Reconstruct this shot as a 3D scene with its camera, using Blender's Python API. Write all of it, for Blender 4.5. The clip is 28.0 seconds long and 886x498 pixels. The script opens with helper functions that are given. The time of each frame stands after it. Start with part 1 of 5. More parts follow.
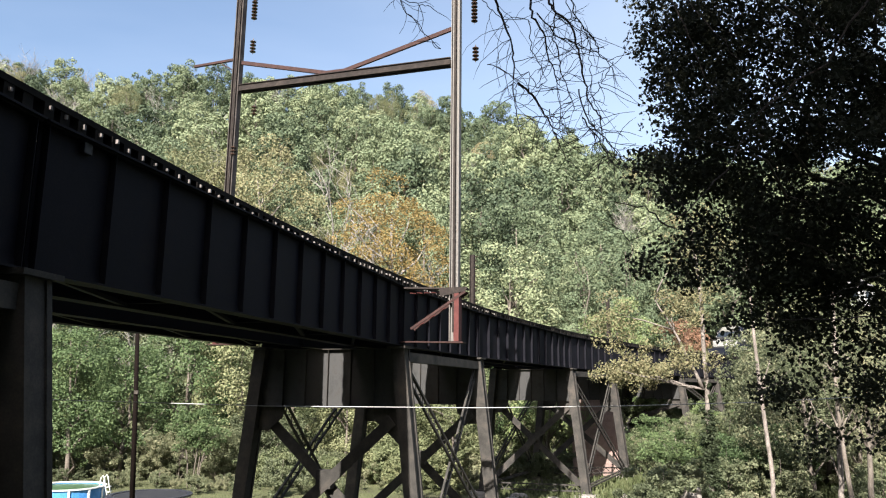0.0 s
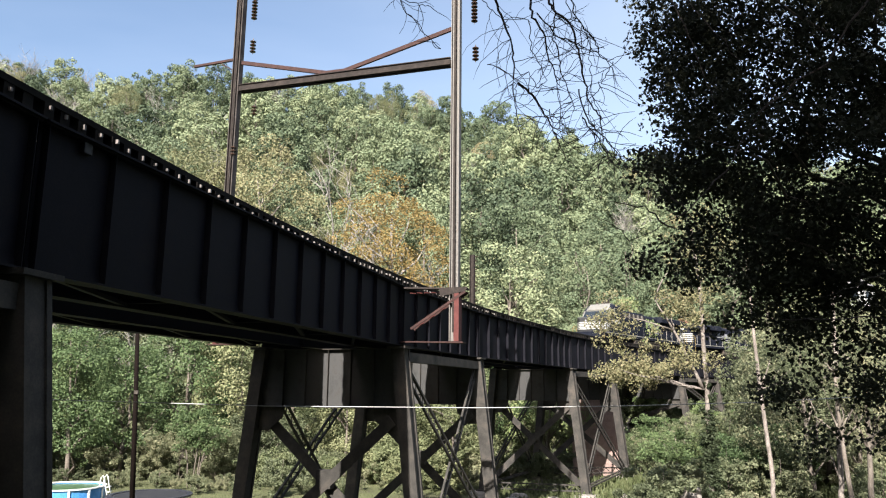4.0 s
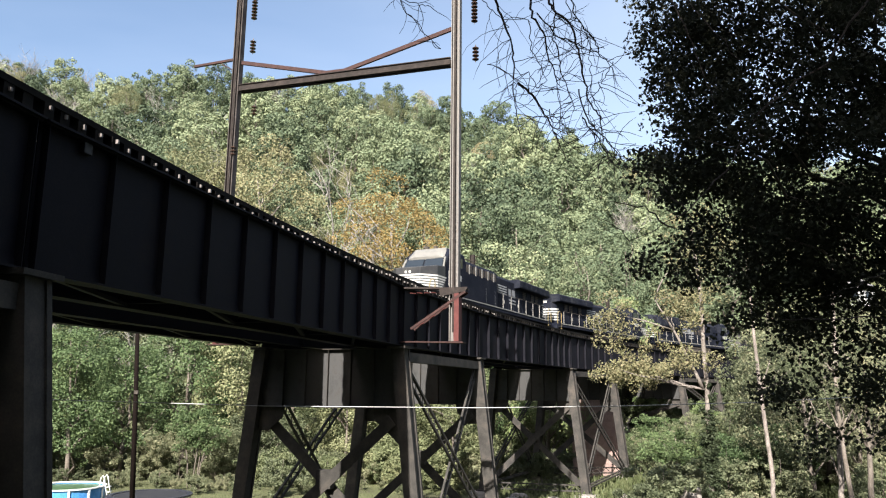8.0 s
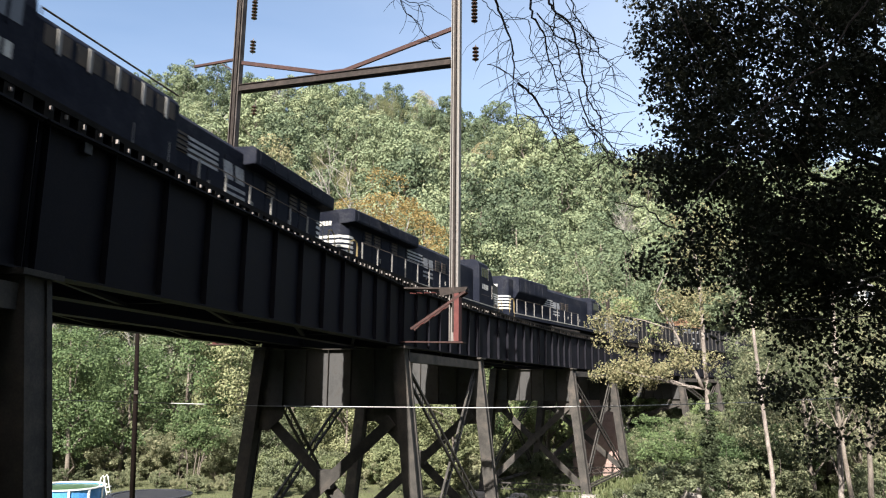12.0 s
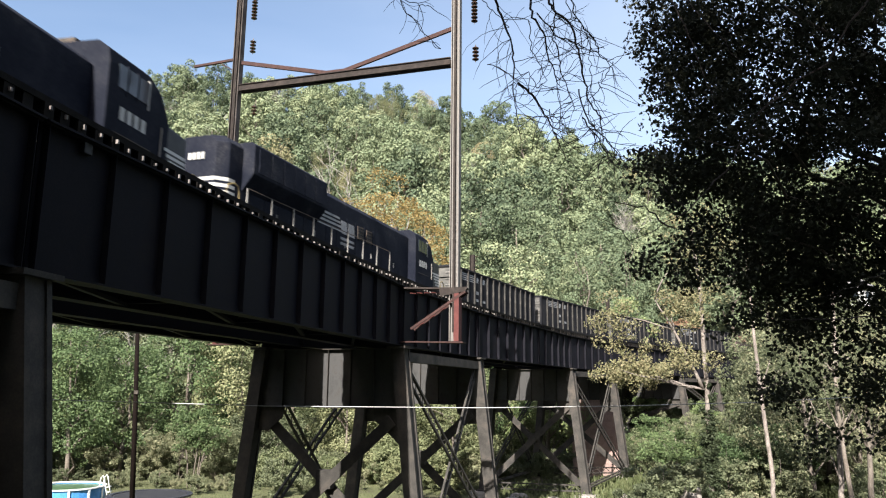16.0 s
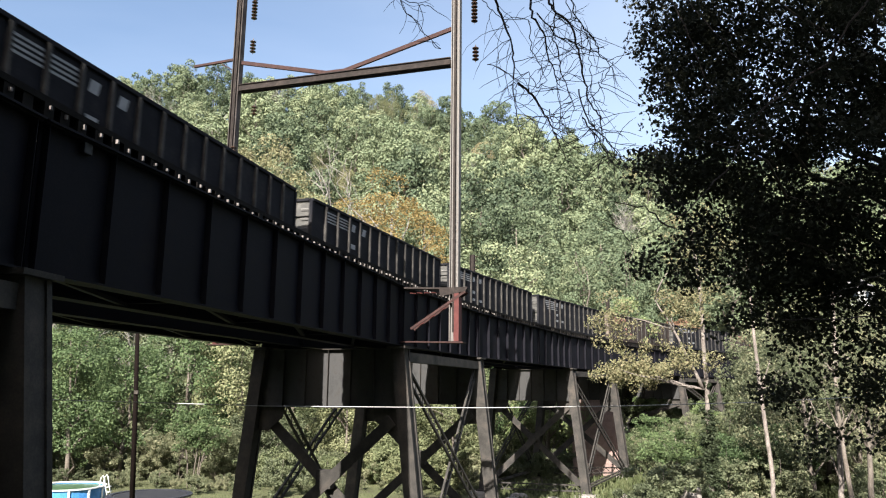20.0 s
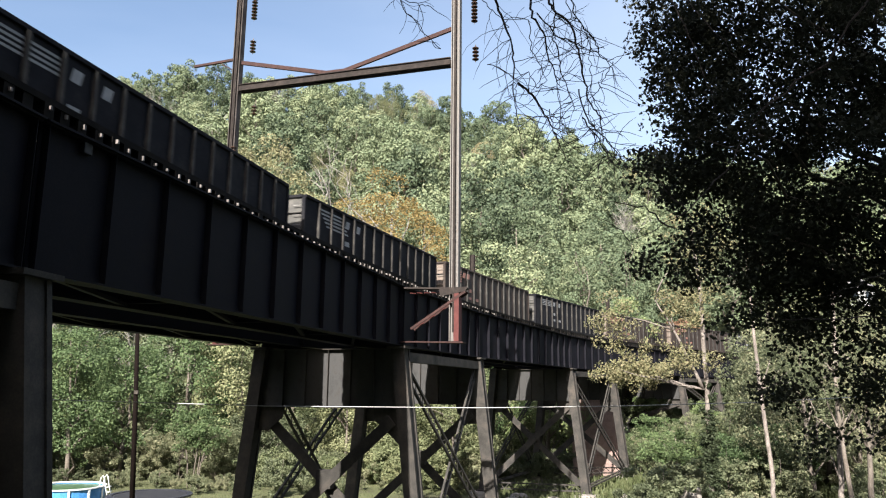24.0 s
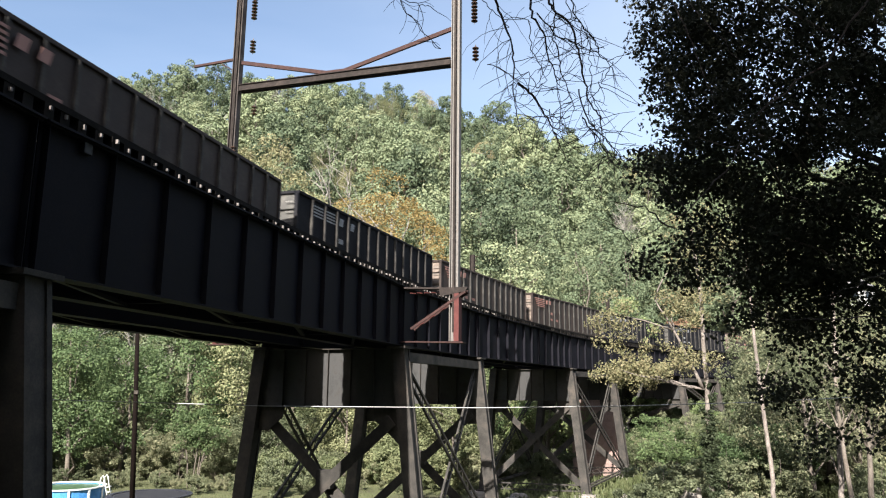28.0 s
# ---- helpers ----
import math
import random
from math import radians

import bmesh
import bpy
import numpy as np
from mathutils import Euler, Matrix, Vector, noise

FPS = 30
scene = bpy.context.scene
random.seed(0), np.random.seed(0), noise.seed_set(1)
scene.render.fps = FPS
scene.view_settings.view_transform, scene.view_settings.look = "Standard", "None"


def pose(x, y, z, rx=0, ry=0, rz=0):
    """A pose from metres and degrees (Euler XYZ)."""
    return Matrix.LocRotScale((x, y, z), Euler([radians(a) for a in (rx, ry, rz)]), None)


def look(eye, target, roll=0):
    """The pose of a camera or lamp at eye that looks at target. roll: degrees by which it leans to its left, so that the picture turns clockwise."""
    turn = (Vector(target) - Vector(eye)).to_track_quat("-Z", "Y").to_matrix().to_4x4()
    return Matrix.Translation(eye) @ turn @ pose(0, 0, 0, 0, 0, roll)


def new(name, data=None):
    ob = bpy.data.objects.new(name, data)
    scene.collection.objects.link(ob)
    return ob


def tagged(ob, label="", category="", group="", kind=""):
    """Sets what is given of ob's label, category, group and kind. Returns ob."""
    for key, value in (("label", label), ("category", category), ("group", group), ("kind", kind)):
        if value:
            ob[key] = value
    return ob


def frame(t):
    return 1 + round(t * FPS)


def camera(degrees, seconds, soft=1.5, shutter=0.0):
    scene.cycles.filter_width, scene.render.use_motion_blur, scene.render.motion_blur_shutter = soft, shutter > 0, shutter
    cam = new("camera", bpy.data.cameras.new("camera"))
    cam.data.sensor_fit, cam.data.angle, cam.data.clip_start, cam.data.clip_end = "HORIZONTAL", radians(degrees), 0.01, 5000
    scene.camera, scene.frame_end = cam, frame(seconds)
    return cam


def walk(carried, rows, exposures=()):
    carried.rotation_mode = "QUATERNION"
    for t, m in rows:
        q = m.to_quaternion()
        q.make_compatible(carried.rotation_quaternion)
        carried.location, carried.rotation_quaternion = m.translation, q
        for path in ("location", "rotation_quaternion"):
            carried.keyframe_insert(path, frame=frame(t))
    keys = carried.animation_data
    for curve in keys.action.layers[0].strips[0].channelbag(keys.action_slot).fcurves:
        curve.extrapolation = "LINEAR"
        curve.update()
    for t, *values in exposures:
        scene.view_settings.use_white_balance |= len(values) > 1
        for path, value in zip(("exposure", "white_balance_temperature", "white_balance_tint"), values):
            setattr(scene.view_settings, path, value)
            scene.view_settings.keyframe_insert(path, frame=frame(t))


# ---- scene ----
cam = camera(61.98, 28.0, soft=1.15, shutter=0.5)
EYE = (0.0, 0.0, 8.0)
AIM = look(EYE, (0.0, 100.0, 8.0 + 100.0 * math.tan(radians(10.768))), 0.589)
walk(cam, [(0.0, AIM), (28.0, AIM)], exposures=((0.0, 1.65), (28.0, 1.65)))

# ---- sky and sun ----
SUN_AZ, SUN_EL = 196.5, 37.0        # degrees clockwise from +y, and above the horizon
world = bpy.data.worlds.new("sky")
scene.world = world
world.use_nodes = True
wn = world.node_tree.nodes
sky = wn.new("ShaderNodeTexSky")
sky.sky_type = "NISHITA"
sky.sun_disc = False
sky.sun_elevation, sky.sun_rotation = radians(SUN_EL), radians(SUN_AZ)
sky.air_density, sky.dust_density, sky.ozone_density = 1.0, 3.2, 1.0
wn["Background"].inputs["Strength"].default_value = 0.084
# thin cirrus haze over the blue
sky_at, sky_map, cirrus, veil, mixer = [wn.new("ShaderNode" + k) for k in ("TexCoord", "Mapping", "TexNoise", "MapRange", "MixRGB")]
sky_map.inputs["Scale"].default_value, sky_map.inputs["Location"].default_value = (1.1, 1.1, 2.6), (0.35, 0.0, 0.2)
cirrus.inputs["Scale"].default_value, cirrus.inputs["Detail"].default_value, cirrus.inputs["Distortion"].default_value = 1.6, 5, 0.8
veil.inputs["From Min"].default_value, veil.inputs["From Max"].default_value = 0.38, 0.75
veil.inputs["To Max"].default_value = 0.10
mixer.inputs["Color2"].default_value = (6.0, 6.4, 7.0, 1)
world.node_tree.links.new(sky_at.outputs["Generated"], sky_map.inputs["Vector"])
world.node_tree.links.new(sky_map.outputs[0], cirrus.inputs["Vector"])
world.node_tree.links.new(cirrus.outputs["Fac"], veil.inputs["Value"])
sky_axes, east, haze = [wn.new("ShaderNode" + k) for k in ("SeparateXYZ", "MapRange", "Math")]
east.interpolation_type = "SMOOTHSTEP"
east.inputs["From Min"].default_value, east.inputs["From Max"].default_value, east.inputs["To Max"].default_value = -0.35, 0.5, 0.21
haze.operation = "ADD"
world.node_tree.links.new(sky_at.outputs["Generated"], sky_axes.inputs[0])
world.node_tree.links.new(sky_axes.outputs["X"], east.inputs["Value"])
world.node_tree.links.new(east.outputs[0], haze.inputs[0])
world.node_tree.links.new(veil.outputs[0], haze.inputs[1])
world.node_tree.links.new(haze.outputs[0], mixer.inputs["Fac"])
world.node_tree.links.new(sky.outputs[0], mixer.inputs["Color1"])
world.node_tree.links.new(mixer.outputs[0], wn["Background"].inputs["Color"])
sun_data = bpy.data.lights.new("sun", "SUN")
sun_data.energy, sun_data.angle, sun_data.color = 5.0, radians(0.53), (1.0, 0.94, 0.84)
sun = new("sun", sun_data)
SUN_DIR = Vector((math.sin(radians(SUN_AZ)) * math.cos(radians(SUN_EL)), math.cos(radians(SUN_AZ)) * math.cos(radians(SUN_EL)), math.sin(radians(SUN_EL))))
sun.matrix_world = look(SUN_DIR * 300, (0, 0, 0))


# ---- materials ----
def material(name, colors, rough=0.7, metal=0.0, scale=3.0, bump=0.15, fine=40.0, spread=0.0, gloss_var=0.1, streak=1.0, spec=0.4):
    """Two-scale noise between the colours, grain relief, and a tone shift from object to object by spread."""
    m = bpy.data.materials.new(name)
    m.use_nodes = True
    n, l = m.node_tree.nodes, m.node_tree.links
    b = n["Principled BSDF"]
    tc = n.new("ShaderNodeTexCoord")
    mp = n.new("ShaderNodeMapping")
    mp.inputs["Scale"].default_value = (1, 1, streak)
    l.new(tc.outputs["Object"], mp.inputs["Vector"])
    n1, n2 = n.new("ShaderNodeTexNoise"), n.new("ShaderNodeTexNoise")
    n1.inputs["Scale"].default_value, n1.inputs["Detail"].default_value, n1.inputs["Roughness"].default_value = scale, 6, 0.65
    n2.inputs["Scale"].default_value, n2.inputs["Detail"].default_value = fine, 3
    for q in (n1, n2):
        l.new(mp.outputs[0], q.inputs["Vector"])
    mix = n.new("ShaderNodeMath")
    mix.operation = "MULTIPLY_ADD"
    l.new(n2.outputs["Fac"], mix.inputs[0])
    mix.inputs[1].default_value = 0.35
    l.new(n1.outputs["Fac"], mix.inputs[2])
    ramp = n.new("ShaderNodeValToRGB")
    l.new(mix.outputs[0], ramp.inputs["Fac"])
    e = ramp.color_ramp.elements
    lo, hi = 0.45, 0.92
    while len(e) < len(colors):
        e.new(0.5)
    for i, c in enumerate(colors):
        e[i].position = lo + (hi - lo) * i / max(1, len(colors) - 1)
        e[i].color = (*c, 1)
    col = ramp.outputs["Color"]
    if spread:
        oi = n.new("ShaderNodeObjectInfo")
        hs = n.new("ShaderNodeHueSaturation")
        mr = n.new("ShaderNodeMapRange")
        mr.inputs["To Min"].default_value, mr.inputs["To Max"].default_value = 1 - spread, 1 + spread
        l.new(oi.outputs["Random"], mr.inputs["Value"])
        l.new(mr.outputs[0], hs.inputs["Value"])
        l.new(col, hs.inputs["Color"])
        col = hs.outputs["Color"]
    l.new(col, b.inputs["Base Color"])
    rr = n.new("ShaderNodeMapRange")
    rr.inputs["To Min"].default_value, rr.inputs["To Max"].default_value = max(0.02, rough - gloss_var), min(1, rough + gloss_var)
    l.new(n1.outputs["Fac"], rr.inputs["Value"])
    l.new(rr.outputs[0], b.inputs["Roughness"])
    b.inputs["Metallic"].default_value = metal
    b.inputs["Specular IOR Level"].default_value = spec
    if bump:
        bp = n.new("ShaderNodeBump")
        bp.inputs["Strength"].default_value, bp.inputs["Distance"].default_value = bump, 0.02
        l.new(mix.outputs[0], bp.inputs["Height"])
        l.new(bp.outputs[0], b.inputs["Normal"])
    return m


def leaf_material(name, colors, trans=0.28, tree_spread=0.12, rough=0.6, sat=0.86, spec=0.2):
    """Leaves: the colour goes from leaf to leaf along the ramp, shifts from tree to tree, and lets light through."""
    m = bpy.data.materials.new(name)
    m.use_nodes = True
    n, l = m.node_tree.nodes, m.node_tree.links
    b = n["Principled BSDF"]
    geo, oi = n.new("ShaderNodeNewGeometry"), n.new("ShaderNodeObjectInfo")
    ramp = n.new("ShaderNodeValToRGB")
    e = ramp.color_ramp.elements
    while len(e) < len(colors):
        e.new(0.5)
    for i, c in enumerate(colors):
        e[i].position, e[i].color = i / (len(colors) - 1), (*c, 1)
    a = n.new("ShaderNodeMath")
    a.operation = "MULTIPLY_ADD"
    l.new(geo.outputs["Random Per Island"], a.inputs[0])
    a.inputs[1].default_value = 0.42
    s = n.new("ShaderNodeMath")
    s.operation = "MULTIPLY"
    s.inputs[1].default_value = 0.58
    l.new(oi.outputs["Random"], s.inputs[0])
    l.new(s.outputs[0], a.inputs[2])
    l.new(a.outputs[0], ramp.inputs["Fac"])
    hs = n.new("ShaderNodeHueSaturation")
    mr = n.new("ShaderNodeMapRange")
    mr.inputs["To Min"].default_value, mr.inputs["To Max"].default_value = 1 - tree_spread * 2, 1 + tree_spread * 2
    l.new(oi.outputs["Random"], mr.inputs["Value"])
    l.new(mr.outputs[0], hs.inputs["Value"])
    hs.inputs["Saturation"].default_value = sat
    l.new(ramp.outputs["Color"], hs.inputs["Color"])
    l.new(hs.outputs["Color"], b.inputs["Base Color"])
    b.inputs["Roughness"].default_value = rough
    b.inputs["Specular IOR Level"].default_value = spec
    t = n.new("ShaderNodeBsdfTranslucent")
    l.new(hs.outputs["Color"], t.inputs["Color"])
    mx = n.new("ShaderNodeMixShader")
    mx.inputs["Fac"].default_value = trans
    l.new(b.outputs[0], mx.inputs[1])
    l.new(t.outputs[0], mx.inputs[2])
    l.new(mx.outputs[0], n["Material Output"].inputs["Surface"])
    return m


M_STEEL = material("black_girder_paint", [(0.0068, 0.0069, 0.0098), (0.0098, 0.0100, 0.0148), (0.017, 0.0148, 0.0165)], 0.65, 0.0, 1.2, 0.2, 25, gloss_var=0.15, spec=0.06)
M_TOWER = material("weathered_tower_steel", [(0.026, 0.025, 0.024), (0.047, 0.044, 0.042), (0.082, 0.07, 0.062)], 0.8, 0.0, 2.0, 0.25, 30, spread=0.15, spec=0.15)
M_PLATE = material("grey_cross_girder_paint", [(0.036, 0.036, 0.037), (0.056, 0.056, 0.058), (0.045, 0.041, 0.039)], 0.75, 0.0, 2.0, 0.15, 30, spec=0.15)
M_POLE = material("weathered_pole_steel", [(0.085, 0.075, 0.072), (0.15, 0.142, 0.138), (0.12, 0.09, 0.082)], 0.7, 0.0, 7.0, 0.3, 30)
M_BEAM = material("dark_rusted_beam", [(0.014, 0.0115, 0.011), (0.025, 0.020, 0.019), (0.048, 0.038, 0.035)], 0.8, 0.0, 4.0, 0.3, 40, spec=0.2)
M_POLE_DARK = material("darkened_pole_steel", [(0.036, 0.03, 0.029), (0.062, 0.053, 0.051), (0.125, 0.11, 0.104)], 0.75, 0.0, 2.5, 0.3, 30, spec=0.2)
M_RUST = material("rusted_steel", [(0.020, 0.0085, 0.0085), (0.036, 0.015, 0.014), (0.054, 0.027, 0.025)], 0.85, 0.0, 4.0, 0.4, 50)
M_RED_LEAD = material("dark_red_primer", [(0.05, 0.012, 0.012), (0.085, 0.021, 0.020), (0.10, 0.035, 0.032)], 0.8, 0.0, 5.0, 0.4, 50)
M_TIE = material("creosoted_timber", [(0.0055, 0.005, 0.005), (0.010, 0.009, 0.0085), (0.018, 0.016, 0.015)], 0.9, 0.0, 5.0, 0.5, 60, spread=0.3, spec=0.1)
M_TIE_SUN = material("sunlit_timber_end", [(0.10, 0.09, 0.088), (0.165, 0.15, 0.145), (0.14, 0.105, 0.1)], 0.8, 0.0, 9.0, 0.4, 60, spread=0.25)
M_RAIL = material("steel_rail", [(0.10, 0.06, 0.045), (0.16, 0.11, 0.09)], 0.5, 0.6, 6, 0.2, 50)
M_INSUL = material("brown_glazed_porcelain", [(0.035, 0.022, 0.018), (0.06, 0.035, 0.026)], 0.25, 0.0, 3, 0.0)
M_STONE = material("pale_pier_stone", [(0.15, 0.135, 0.125), (0.225, 0.205, 0.19), (0.18, 0.155, 0.14)], 0.9, 0.0, 2.5, 0.6, 20, spread=0.12)
M_EARTH = material("leafy_ground", [(0.04, 0.034, 0.022), (0.06, 0.064, 0.03), (0.08, 0.092, 0.038), (0.10, 0.092, 0.056)], 0.95, 0.0, 0.35, 0.6, 6)
M_BARK = material("grey_brown_bark", [(0.06, 0.05, 0.042), (0.13, 0.11, 0.095), (0.20, 0.18, 0.16)], 0.9, 0.0, 5, 0.7, 40, spread=0.2, streak=0.25)
M_PALEBARK = material("mottled_pale_bark", [(0.07, 0.06, 0.053), (0.165, 0.142, 0.13), (0.29, 0.255, 0.24)], 0.85, 0.0, 3.5, 0.6, 30, spread=0.15, streak=0.5)
M_BAREBARK = material("bleached_bare_bark", [(0.14, 0.13, 0.122), (0.21, 0.198, 0.187), (0.28, 0.265, 0.25)], 0.85, 0.0, 2.5, 0.4, 20, spread=0.15)
M_TWIG = material("bare_twig", [(0.035, 0.028, 0.026), (0.07, 0.055, 0.05)], 0.9, 0.0, 10, 0.3)
M_LEAF = leaf_material("green_leaves", [(0.056, 0.092, 0.044), (0.085, 0.13, 0.058), (0.125, 0.168, 0.074), (0.17, 0.186, 0.088)], trans=0.2, sat=1.0)
# Hillside greens carry extra blue, standing in for distance haze
M_LEAF_FAR = leaf_material("hillside_leaves", [(0.080, 0.121, 0.073), (0.105, 0.146, 0.085), (0.132, 0.168, 0.096), (0.150, 0.178, 0.101), (0.172, 0.185, 0.106)], trans=0.15, tree_spread=0.2, sat=0.94)
M_LEAF_GOLD = leaf_material("yellowing_leaves", [(0.165, 0.19, 0.088), (0.195, 0.205, 0.096), (0.215, 0.20, 0.10), (0.23, 0.185, 0.10)])
M_LEAF_AUTUMN = leaf_material("orange_autumn_leaves", [(0.275, 0.225, 0.093), (0.315, 0.222, 0.088), (0.335, 0.20, 0.082), (0.32, 0.158, 0.074)], sat=1.0)
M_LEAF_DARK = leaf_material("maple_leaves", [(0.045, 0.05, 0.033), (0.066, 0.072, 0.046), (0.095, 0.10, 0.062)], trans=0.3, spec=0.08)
M_LEAF_BIRCH = leaf_material("speckled_birch_leaves", [(0.145, 0.165, 0.075), (0.185, 0.19, 0.088), (0.225, 0.195, 0.10), (0.265, 0.165, 0.095)], trans=0.25)
M_BUSH = leaf_material("bush_leaves", [(0.10, 0.13, 0.068), (0.155, 0.178, 0.094), (0.22, 0.205, 0.122)], trans=0.36)


# ---- mesh builders ----
class Shape:
    """Collects faces; turned into one mesh by part()."""

    def __init__(self):
        self.v, self.f, self.smooth = [], [], False

    def add(self, verts, faces):
        o = len(self.v)
        self.v += [tuple(p) for p in verts]
        self.f += [tuple(i + o for i in q) for q in faces]
        return self

    def box(self, x0, x1, y0, y1, z0, z1, m=None):
        p = [Vector((x, y, z)) for x in (x0, x1) for y in (y0, y1) for z in (z0, z1)]
        if m:
            p = [m @ q for q in p]
        return self.add(p, [(0, 1, 3, 2), (4, 6, 7, 5), (0, 4, 5, 1), (2, 3, 7, 6), (0, 2, 6, 4), (1, 5, 7, 3)])

    def beam(self, a, b, w, h, up=(0, 0, 1)):
        """A bar from a to b, w wide and h high (h along up as near as can be)."""
        a, b = Vector(a), Vector(b)
        x = (b - a).normalized()
        u = Vector(up)
        y = u.cross(x)
        if y.length < 1e-4:
            y = Vector((1, 0, 0)).cross(x)
        y.normalize()
        z = x.cross(y)
        p = [q + y * (w / 2 * i) + z * (h / 2 * j) for q in (a, b) for i in (-1, 1) for j in (-1, 1)]
        return self.add(p, [(0, 1, 3, 2), (4, 6, 7, 5), (0, 4, 5, 1), (2, 3, 7, 6), (0, 2, 6, 4), (1, 5, 7, 3)])

    def prism(self, outline, y0, y1, m=None):
        """An outline of (x, z) drawn out from y0 to y1."""
        k = len(outline)
        p = [Vector((x, y, z)) for y in (y0, y1) for x, z in outline]
        if m:
            p = [m @ q for q in p]
        return self.add(p, [tuple(range(k)), tuple(range(2 * k - 1, k - 1, -1))] + [(i, i + k, (i + 1) % k + k, (i + 1) % k) for i in range(k)])

    def loft(self, rings):
        """Rings of the same number of points, skinned and capped."""
        k = len(rings[0])
        p = [q for r in rings for q in r]
        fs = [tuple(range(k - 1, -1, -1)), tuple((len(rings) - 1) * k + i for i in range(k))]
        for j in range(len(rings) - 1):
            fs += [(j * k + i, j * k + (i + 1) % k, (j + 1) * k + (i + 1) % k, (j + 1) * k + i) for i in range(k)]
        return self.add(p, fs)

    def tube(self, points, radii, sides=6):
        rings = []
        pts = [Vector(p) for p in points]
        for i, p in enumerate(pts):
            d = (pts[min(i + 1, len(pts) - 1)] - pts[max(i - 1, 0)]).normalized()
            s = d.orthogonal() if abs(d.z) > 0.95 else d.cross(Vector((0, 0, 1)))
            s.normalize()
            t = d.cross(s)
            r = radii[i] if hasattr(radii, "__len__") else radii
            rings.append([p + (s * math.cos(a) + t * math.sin(a)) * r for a in [2 * math.pi * j / sides for j in range(sides)]])
        return self.loft(rings)

    def disc(self, c, axis, r, thick, sides=16):
        c, ax = Vector(c), Vector(axis).normalized()
        return self.tube([c - ax * thick / 2, c + ax * thick / 2], r, sides)


def part(name, shape, mat, parent=None, label="", smooth=False, bevel=0.0, m=None):
    me = bpy.data.meshes.new(name)
    me.from_pydata(shape.v, [], shape.f)
    me.materials.append(mat)
    if smooth:
        me.polygons.foreach_set("use_smooth", [True] * len(me.polygons))
    me.update()
    ob = new(name, me)
    if parent:
        ob.parent = parent
    if m is not None:
        ob.matrix_basis = m
    if label:
        ob["label"] = label
    if bevel:
        b = ob.modifiers.new("bevel", "BEVEL")
        b.width, b.segments, b.limit_method = bevel, 2, "ANGLE"
    return ob


def shared(name, mesh, parent, m):
    """Another object on a mesh that exists."""
    ob = new(name, mesh)
    ob.parent = parent
    ob.matrix_basis = m
    return ob


def thing(name, m, label, category, group="", kind=""):
    ob = new(name)
    ob.empty_display_size = 0.3
    ob.matrix_basis = m
    return tagged(ob, label, category, group, kind)


# ---- the line of the railway ----
DECK = 12.12                       # top of the deck's near edge
X0, Y0, H0, CURV = -4.904, 14.372, radians(12.166), 0.006952
TRACK = 5.15                       # the track's centre, left of the near edge
RAIL = DECK - 0.25


def heading(s):
    return H0 + CURV * s


def line(s, lat=0.0, z=0.0):
    """The place s metres along the near edge, lat metres to its left, z above the deck's edge."""
    a = heading(s)
    x = X0 + (math.cos(H0) - math.cos(a)) / CURV
    y = Y0 + (math.sin(a) - math.sin(H0)) / CURV
    return Vector((x - lat * math.cos(a), y + lat * math.sin(a), DECK + z))


def along(s, lat=0.0, z=0.0):
    """A frame on the line: x along it, y to its left, z up."""
    return Matrix.Translation(line(s, lat, z)) @ Matrix.Rotation(math.pi / 2 - heading(s), 4, "Z")


def chord(s0, s1):
    a, b = line(s0), line(s1)
    d = b - a
    return Matrix.Translation(a) @ Matrix.Rotation(math.atan2(d.y, d.x), 4, "Z"), d.length


def step(t):
    t = max(0.0, min(1.0, t))
    return t * t * (3 - 2 * t)


def ground(x, y):
    """Height of the land: the bank by the camera, the valley floor, the wooded hill behind it."""
    z = 0.35 + 5.7 * (1 - step((y - 2) / 19)) + 0.05 * math.sin(x * 0.31) * math.cos(y * 0.27)
    z += 1.6 * step((x - 2) / 30) * step((y - 25) / 30)
    foot = 70 + 0.12 * max(0, x)
    top = float(np.interp(x, (-160, -100, -28, 0, 18, 36, 90), (84, 80, 78.5, 73.5, 67.5, 57, 49)))
    t = (y - foot) / (190 - foot)
    if t > 0:
        z += (top - 1) * (min(t, 1) ** 1.12) + 1.2 * math.sin(x * 0.09 + 1) * math.sin(y * 0.07) * min(1, t * 4)
    # Unseen slopes behind and left of the camera, added to block low sky
    if y < -14:
        z += 0.64 * (-14 - y)
    if x < -60:
        z += 0.6 * (-60 - x) * step((60 - y) / 40)
    z += 0.10 * max(0, x - 40) * step((y - 20) / 30)
    return z


# ---- land ----
def build_land():
    xs = np.concatenate([[-2500, -1200, -600, -350], np.arange(-240, 241, 5.0), [350, 600, 1200, 2500]])
    ys = np.concatenate([[-2500, -1200, -500, -250, -160], np.arange(-120, 251, 4.0), [330, 600, 1200, 2600]])
    sh = Shape()
    for y in ys:
        for x in xs:
            sh.v.append((x, y, ground(max(-240, min(240, x)), max(-120, min(250, y)))))
    k = len(xs)
    for j in range(len(ys) - 1):
        for i in range(k - 1):
            sh.f.append((j * k + i, j * k + i + 1, (j + 1) * k + i + 1, (j + 1) * k + i))
    ob = part("ground", sh, M_EARTH, smooth=True)
    tagged(ob, "grassy valley floor rising into a wooded hillside", "ground", kind="structure")


build_land()

# ---- viaduct: spans of plate girders ----
BENTS = (-23.3, -13.75, -4.30, 13.54, 23.28, 40.57, 50.03, 67.3, 76.8, 94.1, 103.6)
GIRDERS = (0.16, 1.95, 4.20, 6.0)
G_BOT = -2.57


